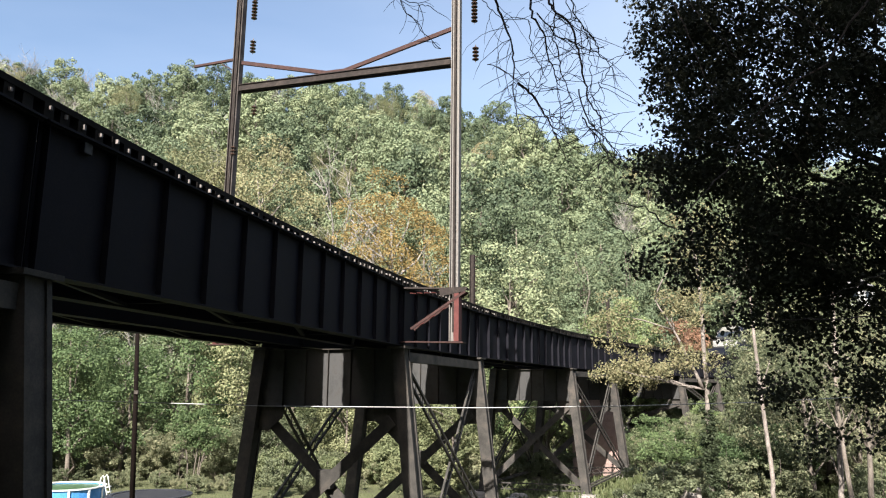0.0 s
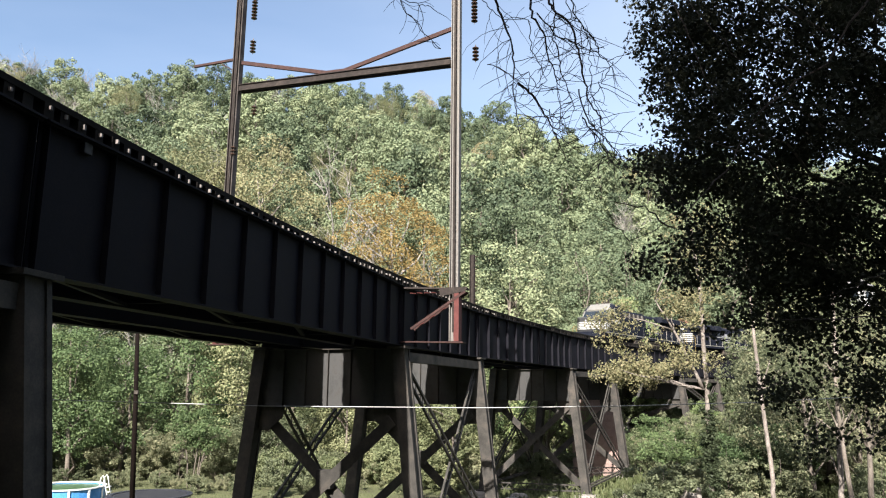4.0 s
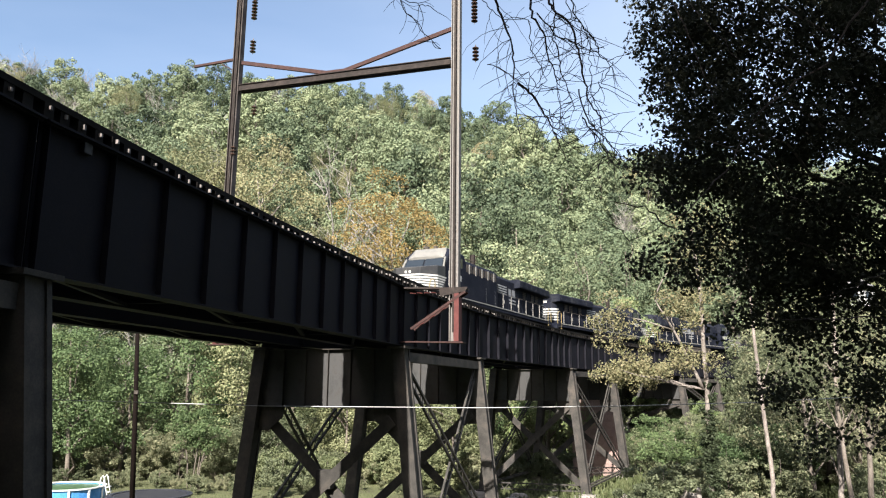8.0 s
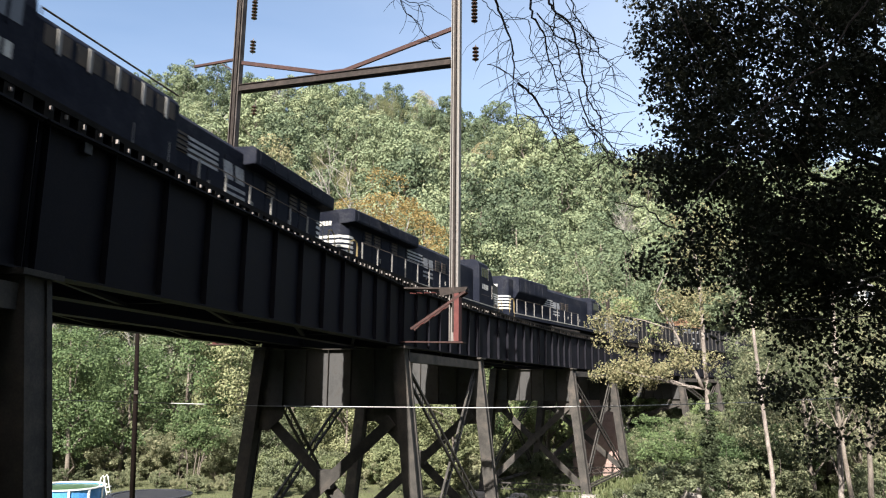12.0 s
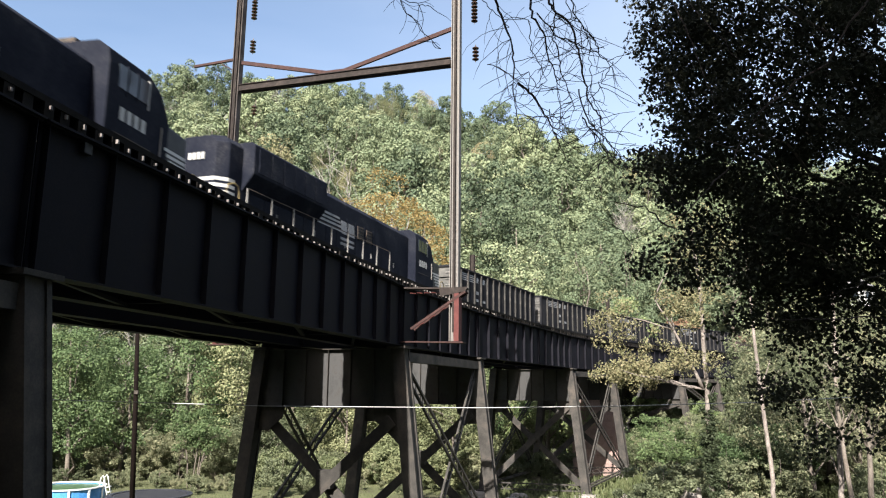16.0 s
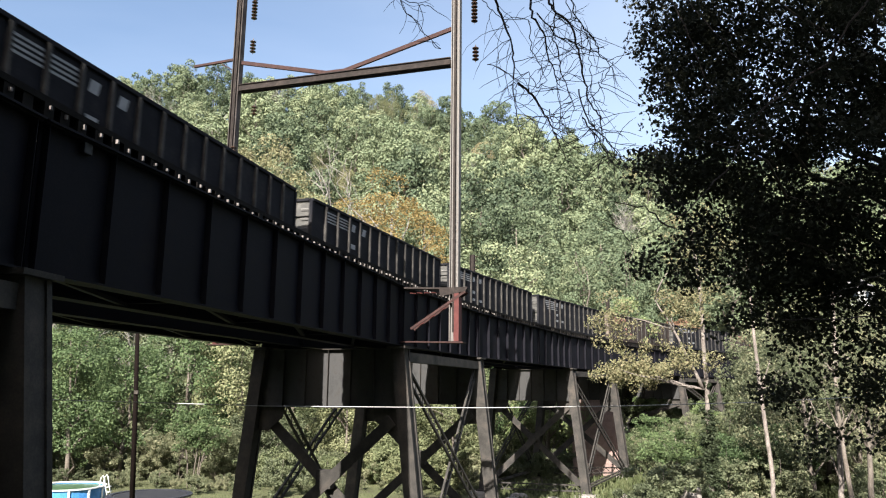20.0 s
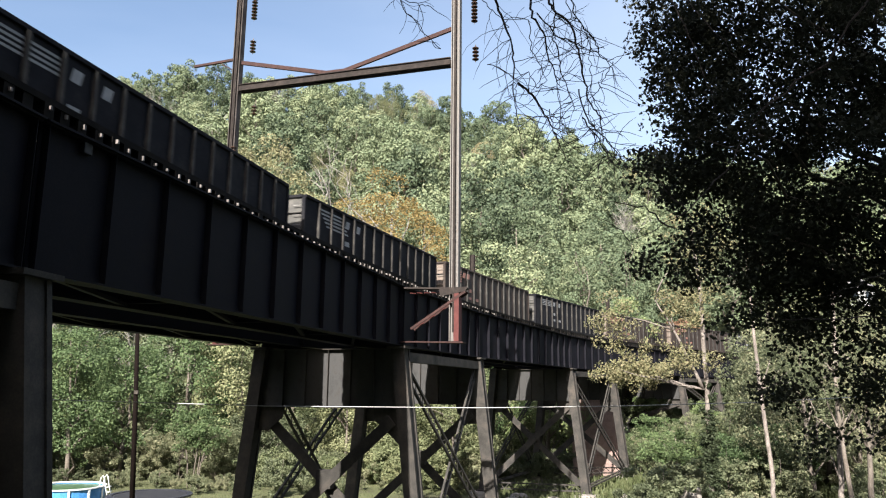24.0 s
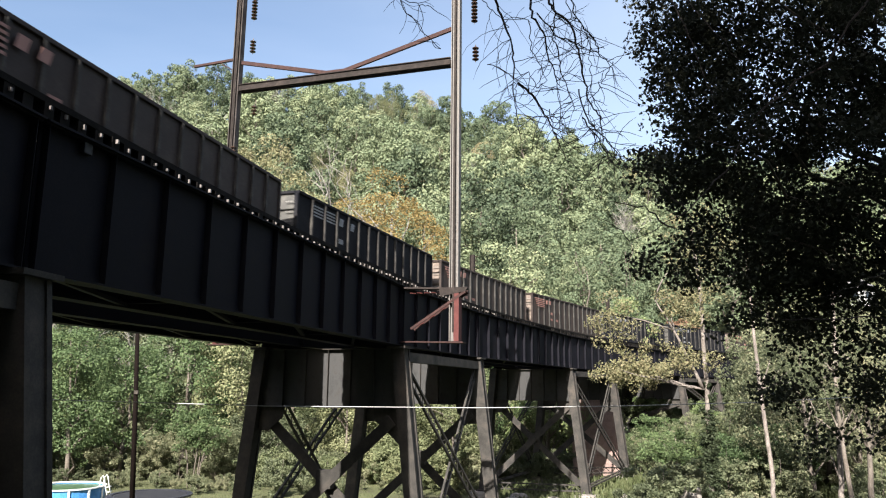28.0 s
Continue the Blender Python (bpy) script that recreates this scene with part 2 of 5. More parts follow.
def build_span(s0, s1):
    m, length = chord(s0, s1)
    span = thing("girder_span", m, "black riveted steel plate girder span of the viaduct", "bridge span", "viaduct spans")
    for gi, lat in enumerate(GIRDERS):
        top = -0.32 if gi < 2 else -0.64
        a, b = 0.03, length - 0.03
        part("web", Shape().box(a, b, lat - 0.01, lat + 0.01, G_BOT + 0.02, top - 0.02), M_STEEL, span)
        fl = Shape().box(a, b, lat - 0.19, lat + 0.19, top - 0.035, top)
        fl.box(a, b, lat - 0.13, lat - 0.01, top - 0.06, top - 0.035).box(a, b, lat + 0.01, lat + 0.13, top - 0.06, top - 0.035)
        part("top_flange", fl, M_STEEL, span)
        fl = Shape().box(a, b, lat - 0.19, lat + 0.19, G_BOT, G_BOT + 0.035)
        fl.box(a, b, lat - 0.03, lat - 0.01, G_BOT + 0.035, G_BOT + 0.16).box(a, b, lat + 0.01, lat + 0.03, G_BOT + 0.035, G_BOT + 0.16)
        part("bottom_flange", fl, M_STEEL, span)
        n = max(2, round(length / 1.48))
        sides = (-1,) if gi == 0 else (1,)
        st = Shape()
        for side in sides:
            y0, y1 = sorted((lat + side * 0.011, lat + side * 0.14))
            st.box(-0.006, 0.006, y0, y1, G_BOT + 0.04, top - 0.04)
            y0, y1 = sorted((lat + side * 0.011, lat + side * 0.022))
            st.box(0.006, 0.09, y0, y1, G_BOT + 0.04, top - 0.04)
        first = None
        for i in range(n + 1):
            x = 0.1 + (length - 0.2) * i / n - (0.05 if i == n else 0)
            if first is None:
                first = part("stiffener", st, M_STEEL, span, m=Matrix.Translation((x, 0, 0)))
            else:
                shared("stiffener", first.data, span, Matrix.Translation((x, 0, 0)))
    # cross frames and lateral bracing between the girders of each track
    n = max(1, round(length / 4.4))
    for i in range(n + 1):
        x = 0.25 + (length - 0.5) * i / n
        for p, q in ((0, 1), (2, 3)):
            y0, y1 = GIRDERS[p] + 0.04, GIRDERS[q] - 0.04
            fr = Shape().beam((x, y0, G_BOT + 0.15), (x, y1, G_BOT + 0.15), 0.09, 0.09)
            fr.beam((x, y0, G_BOT + 0.2), (x, y1, -0.8), 0.08, 0.08).beam((x + 0.08, y1, G_BOT + 0.2), (x + 0.08, y0, -0.8), 0.08, 0.08)
            part("cross_frame", fr, M_STEEL, span)
            if i < n:
                x2 = 0.25 + (length - 0.5) * (i + 1) / n
                part("lateral_brace", Shape().beam((x, y0, G_BOT + 0.08), (x2, y1, G_BOT + 0.08), 0.1, 0.08), M_STEEL, span)
    return span


for s0, s1 in zip(BENTS[:-1], BENTS[1:]):
    build_span(s0, s1)


# ---- viaduct: towers ----
def lattice(sh, a, b, width, normal, flat=0.09, n=None):
    """A laced strut from a to b: two angles, width apart, and zigzag bars; normal: the way it faces."""
    a, b, nn = Vector(a), Vector(b), Vector(normal)
    d = (b - a).normalized()
    side = d.cross(nn).normalized() * (width / 2)
    sh.beam(a + side, b + side, flat, 0.09, nn).beam(a - side, b - side, flat, 0.09, nn)
    n = n or max(3, int((b - a).length / (width * 1.0)))
    for i in range(n):
        p, q = a.lerp(b, i / n), a.lerp(b, (i + 1) / n)
        k = 1 if i % 2 else -1
        sh.beam(p + side * k, q - side * k, 0.05, 0.02, nn)
    return sh


def leg_at(y, out, z):
    return y + out * (-2.62 - z)


def build_tower(s0, s1, lit=False):
    m, length = chord(s0, s1)
    M_LEG = M_TOWER
    tower = thing("viaduct_tower", m, "dark riveted steel viaduct tower on stone pedestals", "bridge tower", "viaduct towers")
    near, far, bn, bf = 0.12, 5.95, -0.12, 0.11
    feet = []
    for x in (0.0, length):
        for y, out in ((near, bn), (far, bf)):
            p = m @ Vector((x, leg_at(y, out, -11.0), 0))
            g = ground(p.x, p.y) + 0.55 - DECK
            z0, z1 = g, -2.62
            ya, yb = leg_at(y, out, z0), leg_at(y, out, z1)
            feet.append((x, ya, z0, y, out))
            w, d, e, g2 = 0.23, 0.28, 0.035, 0.11
            o = [(-d, -w - e), (-d + g2, -w - e), (-d + g2, -w), (d - g2, -w), (d - g2, -w - e), (d, -w - e), (d, w + e), (d - g2, w + e), (d - g2, w), (-d + g2, w), (-d + g2, w + e), (-d, w + e)]
            part("leg", Shape().loft([[(x + a, yy + b, zz) for a, b in o] for yy, zz in ((ya, z0), (yb, z1))]), M_LEG, tower)
            part("cap_plate", Shape().box(x - 0.42, x + 0.42, yb - 0.36, yb + 0.36, -2.66, -2.575), M_LEG, tower)
            part("base_plate", Shape().box(x - 0.45, x + 0.45, ya - 0.4, ya + 0.4, z0 - 0.06, z0 + 0.03), M_LEG, tower)
    for k, x in enumerate((0.0, length)):
        cg_top, cg_bot = -2.68, -4.82
        ya, yb = leg_at(near, bn, -4) + 0.2, leg_at(far, bf, -4) - 0.2
        cg = part("cross_girder", Shape().box(x - 0.012, x + 0.012, ya, yb, cg_bot, cg_top), M_PLATE, tower)
        fl = Shape().box(x - 0.19, x + 0.19, ya, yb, cg_bot - 0.03, cg_bot).box(x - 0.19, x + 0.19, ya, yb, cg_top, cg_top + 0.03)
        part("flange", fl, M_LEG, cg)
        for i in range(1, 6):
            y = ya + (yb - ya) * i / 6
            part("stiffener", Shape().box(x - 0.13, x + 0.13, y - 0.008, y + 0.008, cg_bot, cg_top), M_LEG, cg)
        zb = feet[2 * k][2] + 0.35
        zf = feet[2 * k + 1][2] + 0.35
        top = -5.15
        # knee gussets under the cross girder
        for y, out, sgn in ((near, bn, 1), (far, bf, -1)):
            y0 = leg_at(y, out, -5) + sgn * 0.2
            g = [(y0, -4.82), (y0 + sgn * 1.15, -4.82), (y0 + sgn * 1.05, -5.25), (y0 + sgn * 0.45, -5.75), (y0 - sgn * 0.02, -5.75)]
            sh = Shape()
            kk = len(g)
            sh.add([(x - 0.02, a, b) for a, b in g] + [(x + 0.02, a, b) for a, b in g], [tuple(range(kk)), tuple(range(2 * kk - 1, kk - 1, -1))] + [(i, (i + 1) % kk, (i + 1) % kk + kk, i + kk) for i in range(kk)])
            part("gusset", sh, M_LEG, tower)
        part("sway_brace", Shape().beam((x - 0.16, leg_at(near, bn, top) + 0.5, top - 0.1), (x - 0.16, leg_at(far, bf, zf) - 0.2, zf), 0.05, 0.42, (0, 1, 1)), M_LEG, tower)
        part("sway_brace", Shape().beam((x + 0.16, leg_at(far, bf, top) - 0.5, top - 0.1), (x + 0.16, leg_at(near, bn, zb) + 0.2, zb), 0.05, 0.42, (0, 1, 1)), M_LEG, tower)
        mid = (leg_at(near, bn, -7.4) + leg_at(far, bf, -7.4)) / 2
        part("gusset", Shape().box(x - 0.19, x + 0.19, mid - 0.3, mid + 0.3, -7.75, -7.1), M_LEG, tower)
        part("bottom_strut", lattice(Shape(), (x, leg_at(near, bn, zb), zb), (x, leg_at(far, bf, zf), zf), 0.4, (1, 0, 0)), M_LEG, tower)
    for i, (y, out) in enumerate(((near, bn), (far, bf))):
        za, zb = feet[i][2] + 0.4, feet[i + 2][2] + 0.4
        yt = leg_at(y, out, -3.0)
        part("top_strut", Shape().beam((0.25, yt, -2.95), (length - 0.25, yt, -2.95), 0.3, 0.36), M_LEG, tower)
        ym = leg_at(y, out, -7.0)
        top = -3.3
        part("lattice_brace", lattice(Shape(), (0.2, leg_at(y, out, top), top), (length - 0.2, leg_at(y, out, zb), zb), 0.36, (0, 1, 0)), M_LEG, tower)
        part("lattice_brace", lattice(Shape(), (length - 0.2, leg_at(y, out, top) + 0.12, top), (0.2, leg_at(y, out, za) + 0.12, za), 0.36, (0, 1, 0)), M_LEG, tower)
        part("bottom_strut", lattice(Shape(), (0.2, leg_at(y, out, za), za), (length - 0.2, leg_at(y, out, zb), zb), 0.4, (0, 0, 1)), M_LEG, tower)
    for x, y, z, _, _ in feet:
        p = m @ Vector((x, y, z - 0.06))
        h = p.z - ground(p.x, p.y) + 0.6
        sh = Shape().loft([[(a * w, b * w, c) for a, b in ((-1, -1), (1, -1), (1, 1), (-1, 1))] for w, c in ((0.95, -h), (0.8, -0.12), (0.72, 0.0))])
        ped = part("stone_pedestal", sh, M_STONE, bevel=0.06, m=Matrix.Translation(p) @ m.to_quaternion().to_matrix().to_4x4())
        tagged(ped, "weathered pale stone pedestal under a viaduct leg", "pedestal", "viaduct pedestals")


for s0, s1 in ((-13.75, -4.30), (13.54, 23.28), (40.57, 50.03), (67.3, 76.8)):
    build_tower(s0, s1)


# ---- deck: timbers, ties, rails ----
def ribbon(s0, s1, lat0, lat1, z0, z1, ds=2.0, shape=None):
    sh = shape or Shape()
    n = int((s1 - s0) / ds) + 1
    rings = []
    for i in range(n + 1):
        s = s0 + (s1 - s0) * i / n
        rings.append([line(s, lat0, z0), line(s, lat1, z0), line(s, lat1, z1), line(s, lat0, z1)])
    return sh.loft(rings)


def build_deck():
    deck = thing("bridge_deck", Matrix.Identity(4), "open timber deck of dark ties on the viaduct", "bridge deck", kind="structure")
    part("guard_timber", ribbon(-24, 104, 0.0, 0.2, -0.10, 0.0), M_TIE, deck)
    part("guard_timber", ribbon(-24, 104, 2.15, 2.35, -0.10, 0.0), M_TIE, deck)
    far = Shape()
    s = -24.0
    while s < 104:
        m = along(s)
        far.box(-0.11, 0.11, 3.25, 7.0, -0.64, -0.42, m)
        s += 0.40
    ob = part("far_ties", far, M_TIE, deck, "dark timber ties under the running track")
    ob["kind"] = "stuff"
    part("guard_timber", ribbon(-24, 104, 3.4, 3.6, -0.42, -0.30), M_TIE, deck)
    part("guard_timber", ribbon(-24, 104, 6.6, 6.8, -0.42, -0.30), M_TIE, deck)
    for side in (-1, 1):
        r = ribbon(-24, 130, TRACK + side * 0.754 - 0.036, TRACK + side * 0.754 + 0.036, -0.29, -0.25)
        ribbon(-24, 130, TRACK + side * 0.754 - 0.01, TRACK + side * 0.754 + 0.01, -0.405, -0.29, shape=r)
        ribbon(-24, 130, TRACK + side * 0.754 - 0.07, TRACK + side * 0.754 + 0.07, -0.42, -0.405, shape=r)
        part("rail", r, M_RAIL, deck)
    rng = random.Random(5)
    body = Shape().box(-0.10, 0.10, 0.0, 2.45, -0.32, -0.10)
    # Small pale blocks paint the sunlit patches onto the tie ends
    end = Shape().box(-0.02, 0.02, -0.05, 0.002, -0.205, -0.125)
    me, me_end = None, None
    s, i = -12.0, 0
    while s < 92:
        m = along(s + rng.uniform(-0.03, 0.03), rng.uniform(-0.05, 0.02), rng.uniform(-0.012, 0.008))
        if me is None:
            t = part("tie", body, M_TIE, deck, m=m)
            me = t.data
            e = part("end_face", end, M_TIE_SUN, t, "pale block painted as sun on a tie end")
            me_end = e.data
        else:
            t = shared("tie", me, deck, m)
            if rng.random() < 0.85 and s < 26:
                k = rng.uniform(0.5, 1.15)
                shared("end_face", me_end, t, Matrix.Translation((0, 0, 0.125 * (k - 1) - rng.uniform(0, 0.04))) @ Matrix.Diagonal((1, rng.uniform(0.7, 1.25), k, 1)))
        s += 0.385
        i += 1


build_deck()


# ---- catenary portal on its outriggers ----
def i_beam(sh, a, b, w, h, up, t=0.03, web=0.012):
    """An I-section from a to b."""
    a, b = Vector(a), Vector(b)
    x = (b - a).normalized()
    u = Vector(up).normalized()
    y = u.cross(x).normalized()
    o = [(-w, -h), (w, -h), (w, -h + 2 * t), (2 * web, -h + 2 * t), (2 * web, h - 2 * t), (w, h - 2 * t), (w, h), (-w, h), (-w, h - 2 * t), (-2 * web, h - 2 * t), (-2 * web, -h + 2 * t), (-w, -h + 2 * t)]
    return sh.loft([[q + y * (i / 2) + u * (j / 2) for i, j in o] for q in (a, b)])


def build_insulator(m, discs, parent=None):
    sh = Shape()
    sh.tube([(0, 0, 0.12), (0, 0, -0.15 * discs)], 0.018, 6)
    for i in range(discs):
        zc = -0.15 * i
        sh.loft([[(r * math.cos(a), r * math.sin(a), zc + dz) for a in [2 * math.pi * j / 14 for j in range(14)]] for r, dz in ((0.04, 0.04), (0.06, 0.02), (0.13, -0.02), (0.125, -0.045), (0.05, -0.05))])
    ob = part("insulator_string", sh, M_INSUL, None, m=m)
    tagged(ob, "string of dark brown porcelain disc insulators", "insulator", "portal insulators")
    return ob


PORTAL_S = 13.54


def build_portal():
    m = along(PORTAL_S)
    portal = thing("catenary_portal", m, "weathered steel catenary portal with a V-braced crossbeam", "gantry")
    y_n, y_f = -1.97, 7.87
    for y, zb in ((y_n, -2.4), (y_f, -2.4)):
        sh = Shape()
        i_beam(sh, (0, y, zb), (0, y, 16.5), 0.30, 0.34, (0, 1, 0))
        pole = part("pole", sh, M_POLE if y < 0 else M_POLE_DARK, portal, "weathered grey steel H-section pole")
        part("channel", Shape().box(-0.19, -0.165, y - 0.04, y + 0.04, zb + 0.3, 14.0), M_BEAM, pole)
        part("cap_plate", Shape().box(-0.24, 0.24, y - 0.26, y + 0.26, 16.5, 16.55), M_RUST, pole)
    z = 8.42
    for dx in (-0.13, 0.13):
        part("crossbeam", i_beam(Shape(), (dx, y_n + 0.2, z), (dx, y_f - 0.2, z), 0.12, 0.30, (0, 0, 1)), M_BEAM, portal, "dark weathered double-channel crossbeam")
    part("brace", Shape().beam((0, y_n + 0.2, 9.82), (0, 2.9, 8.62), 0.10, 0.16), M_RUST, portal, "rusted diagonal brace")
    part("brace", Shape().beam((0, y_f - 0.2, 9.62), (0, 3.5, 8.62), 0.10, 0.16), M_RUST, portal, "rusted diagonal brace")
    part("gusset_plate", Shape().box(-0.02, 0.02, 2.3, 4.1, 8.5, 8.74), M_RUST, portal)
    arm = Shape().beam((0, y_f + 0.1, 9.82), (0, y_f + 2.2, 9.75), 0.10, 0.10)
    arm.beam((0, y_f + 0.95, 9.78), (0, y_f + 0.25, 9.35), 0.04, 0.04)
    part("side_arm", arm, M_RUST, portal, "short rusted side arm")
    # outriggers that carry the poles beside the girders
    for y_p, y_g, sg in ((y_n, 0.0, -1), (y_f, 6.16, 1)):
        o = part("outrigger", Shape().beam((0, y_g, -0.42), (0, y_p + sg * 0.5, -0.52), 0.34, 0.06), M_BEAM, portal, "dark rusted steel outrigger bracket")
        part("lower_chord", Shape().beam((0, y_g - sg * 0.02, -2.42), (0, y_p + sg * 0.38, -2.46), 0.46, 0.05), M_RUST, o)
        d = Shape()
        for dx in (-0.16, 0.16):
            d.beam((dx, y_g + sg * 0.35, -1.95), (dx, y_p + sg * 0.45, -0.62), 0.07, 0.09)
        for i in range(5):
            p, q = Vector((-0.16, y_g + sg * 0.35, -1.95)).lerp(Vector((-0.16, y_p + sg * 0.45, -0.62)), i / 5), Vector((0.16, y_g + sg * 0.35, -1.95)).lerp(Vector((0.16, y_p + sg * 0.45, -0.62)), (i + 1) / 5)
            part("lacing_bar", Shape().beam(p, q, 0.06, 0.025), M_RED_LEAD, o)
        part("diagonal", d, M_RUST, o, "rusted laced diagonal strut")
        for i in range(4):
            a = y_g + (y_p - y_g) * (0.15 + 0.14 * i)
            part("lacing_bar", Shape().beam((-0.14, a, -0.62), (0.14, a + sg * 0.2, -0.62), 0.06, 0.03), M_RED_LEAD, o)
        y2 = y_p + sg * 0.55
        part("gusset_plate", Shape().add([(xx, yy, zz) for xx in (-0.2, -0.18) for yy, zz in ((y2, -0.46), (y_p - sg * 0.55, -0.46), (y_p - sg * 0.5, -0.78), (y2 - sg * 0.1, -0.62))], [(0, 1, 2, 3), (7, 6, 5, 4), (0, 4, 5, 1), (1, 5, 6, 2), (2, 6, 7, 3), (3, 7, 4, 0)]), M_BEAM, o)
        part("post", Shape().box(-0.19, 0.19, y_p + sg * 0.02, y_p + sg * 0.21, -2.42, -0.56) if sg > 0 else Shape().box(-0.19, 0.19, y_p - 0.21, y_p - 0.02, -2.42, -0.56), M_RED_LEAD, o, "rust-red pole foot")
    return portal


build_portal()
pm = along(PORTAL_S)
for lat, z, n in ((7.15, 12.5, 7), (7.12, 10.5, 4), (6.87, 7.5, 3), (7.75, 5.8, 3), (-2.72, 10.9, 7), (-2.77, 8.85, 4)):
    build_insulator(pm @ Matrix.Translation((-0.1, lat, z)), n)


def build_stub(s, lat, top):
    m = along(s, lat)
    st = thing("catenary_post", m, "cut-off rusted steel catenary post beside the deck", "post", "cut-off catenary posts")
    sh = Shape()
    i_beam(sh, (0, 0, -2.3), (0, 0, top), 0.30, 0.34, (0, 1, 0))
    part("pole", sh, M_BEAM, st)
    lad = Shape()
    for k in range(int(top / 0.33)):
        lad.box(-0.02, 0.02, -0.42, -0.17, 0.3 + 0.33 * k, 0.33 + 0.33 * k)
    part("rungs", lad, M_RUST, st)
    part("bracket", Shape().beam((0, -1.7, -2.2), (0, 0.3, -2.2), 0.4, 0.1), M_RUST, st)


build_stub(40.6, 7.75, 6.1)
build_stub(67.3, 7.75, 5.6)


# ---- foliage ----
def quads_mesh(name, blades, mat):
    """One mesh of separate leaves (blades: n x 3 or 4 x 3)."""
    n, k = len(blades), blades.shape[1]
    me = bpy.data.meshes.new(name)
    me.vertices.add(k * n)
    me.vertices.foreach_set("co", np.ascontiguousarray(blades, dtype=np.float32).ravel())
    me.loops.add(k * n)
    me.polygons.add(n)
    me.loops.foreach_set("vertex_index", np.arange(k * n, dtype=np.int32))
    me.polygons.foreach_set("loop_start", np.arange(0, k * n, k, dtype=np.int32))
    me.materials.append(mat)
    me.update(calc_edges=True)
    return me


def leaves(rng, centres, spread, count, size, up=0.35, blunt=False):
    """Blades scattered round each centre; spread: radius of the clump, size: length of a blade; blunt: four corners, folded."""
    c = np.repeat(np.asarray(centres, float), count, axis=0)
    n = len(c)
    d = rng.normal(size=(n, 3))
    d /= np.linalg.norm(d, axis=1)[:, None]
    rad = spread * rng.uniform(0.15, 1.0, n) ** 0.5
    pos = c + d * rad[:, None] * np.array([1, 1, 0.75])
    nrm = d * 0.5 + rng.normal(size=(n, 3)) * 0.75 + np.array([0, 0, up])
    nrm /= np.linalg.norm(nrm, axis=1)[:, None]
    t = np.cross(nrm, rng.normal(size=(n, 3)))
    t /= np.linalg.norm(t, axis=1)[:, None]
    b = np.cross(nrm, t)
    ln = (size * rng.uniform(0.6, 1.25, n))[:, None]
    wd = ln * rng.uniform(0.32, 0.5, n)[:, None]
    if blunt:
        fold = nrm * ln * 0.12
        return np.stack([pos - t * ln * 0.5, pos + b * wd + fold, pos + t * ln * 0.55 - fold, pos - b * wd + fold], axis=1)
    return np.stack([pos - t * ln * 0.5 - b * wd * 0.9, pos - t * ln * 0.35 + b * wd, pos + t * ln * 0.75], axis=1)


def puffs(rng, h, r, low, lobes, per, size, noise=0.85, lump=1.0):
    """Leaves on the outer faces of many rounded lobes that make up a crown between heights low and h."""
    zc, rz = (h + low) / 2, (h - low) / 2
    out = []
    twist = rng.uniform(0, 6.283, 3)
    for i in range(lobes):
        u = 1 - 1.75 * (i + 0.5) / lobes
        a = i * 2.39996 + rng.normal() * 0.25
        d = np.array([math.cos(a) * math.sqrt(max(0.0, 1 - u * u)), math.sin(a) * math.sqrt(max(0.0, 1 - u * u)), u])
        swell = 1 + 0.16 * math.sin(2 * a + twist[0]) + 0.13 * math.sin(3 * a + twist[1] + 3 * u) + rng.normal() * 0.07
        q = r * rng.uniform(0.24, 0.40) * lump
        c = np.array([d[0] * r * 0.72 * swell, d[1] * r * 0.72 * swell, zc + d[2] * rz * 0.78 * swell])
        n = int(per * (q / (0.32 * r * lump)) ** 2)
        e = rng.normal(size=(n, 3)) + d * 0.75
        e /= np.linalg.norm(e, axis=1)[:, None]
        pos = c + e * (q * rng.uniform(0.62, 1.15, n))[:, None] * np.array([1, 1, 0.82])
        nrm = e + rng.normal(size=(n, 3)) * noise + np.array([0, 0, 0.25])
        nrm /= np.linalg.norm(nrm, axis=1)[:, None]
        t = np.cross(nrm, rng.normal(size=(n, 3)))
        t /= np.linalg.norm(t, axis=1)[:, None]
        b = np.cross(nrm, t)
        ln = (size * rng.uniform(0.6, 1.3, n))[:, None]
        wd = ln * rng.uniform(0.4, 0.6, n)[:, None]
        out.append(np.stack([pos - t * ln * 0.5 - b * wd * 0.9, pos - t * ln * 0.35 + b * wd, pos + t * ln * 0.75], axis=1))
    return np.concatenate(out)


def puff_tree(seed, h, r, low, lobes, per, size, mat, bark, trunk=0.018, limbs=8, noise=0.85, lump=1.0):
    """A trunk with limbs under a crown of rounded lobes: two meshes."""
    rng = np.random.default_rng(seed)
    q = puffs(rng, h, r, low, lobes, per, size, noise, lump)
    crown = quads_mesh("crown", q, mat)
    sh = Shape()
    r0 = h * trunk
    limb(sh, (0, 0, -0.8), (rng.normal() * 0.3, rng.normal() * 0.3, h * 0.84), r0, r0 * 0.2, rng, 6, 0.012, 7)
    for i in range(limbs):
        c = q[rng.integers(len(q)), 0]
        z = max(low * 0.7, c[2] - r * rng.uniform(0.5, 1.0))
        t = min(0.85, z / (h * 0.86))
        limb(sh, (0, 0, z), c, r0 * (0.5 - 0.3 * t), r0 * 0.1, rng, 4, 0.05, 5)
    me = bpy.data.meshes.new("trunk")
    me.from_pydata(sh.v, [], sh.f)
    me.materials.append(bark)
    me.polygons.foreach_set("use_smooth", [True] * len(me.polygons))
    return me, crown


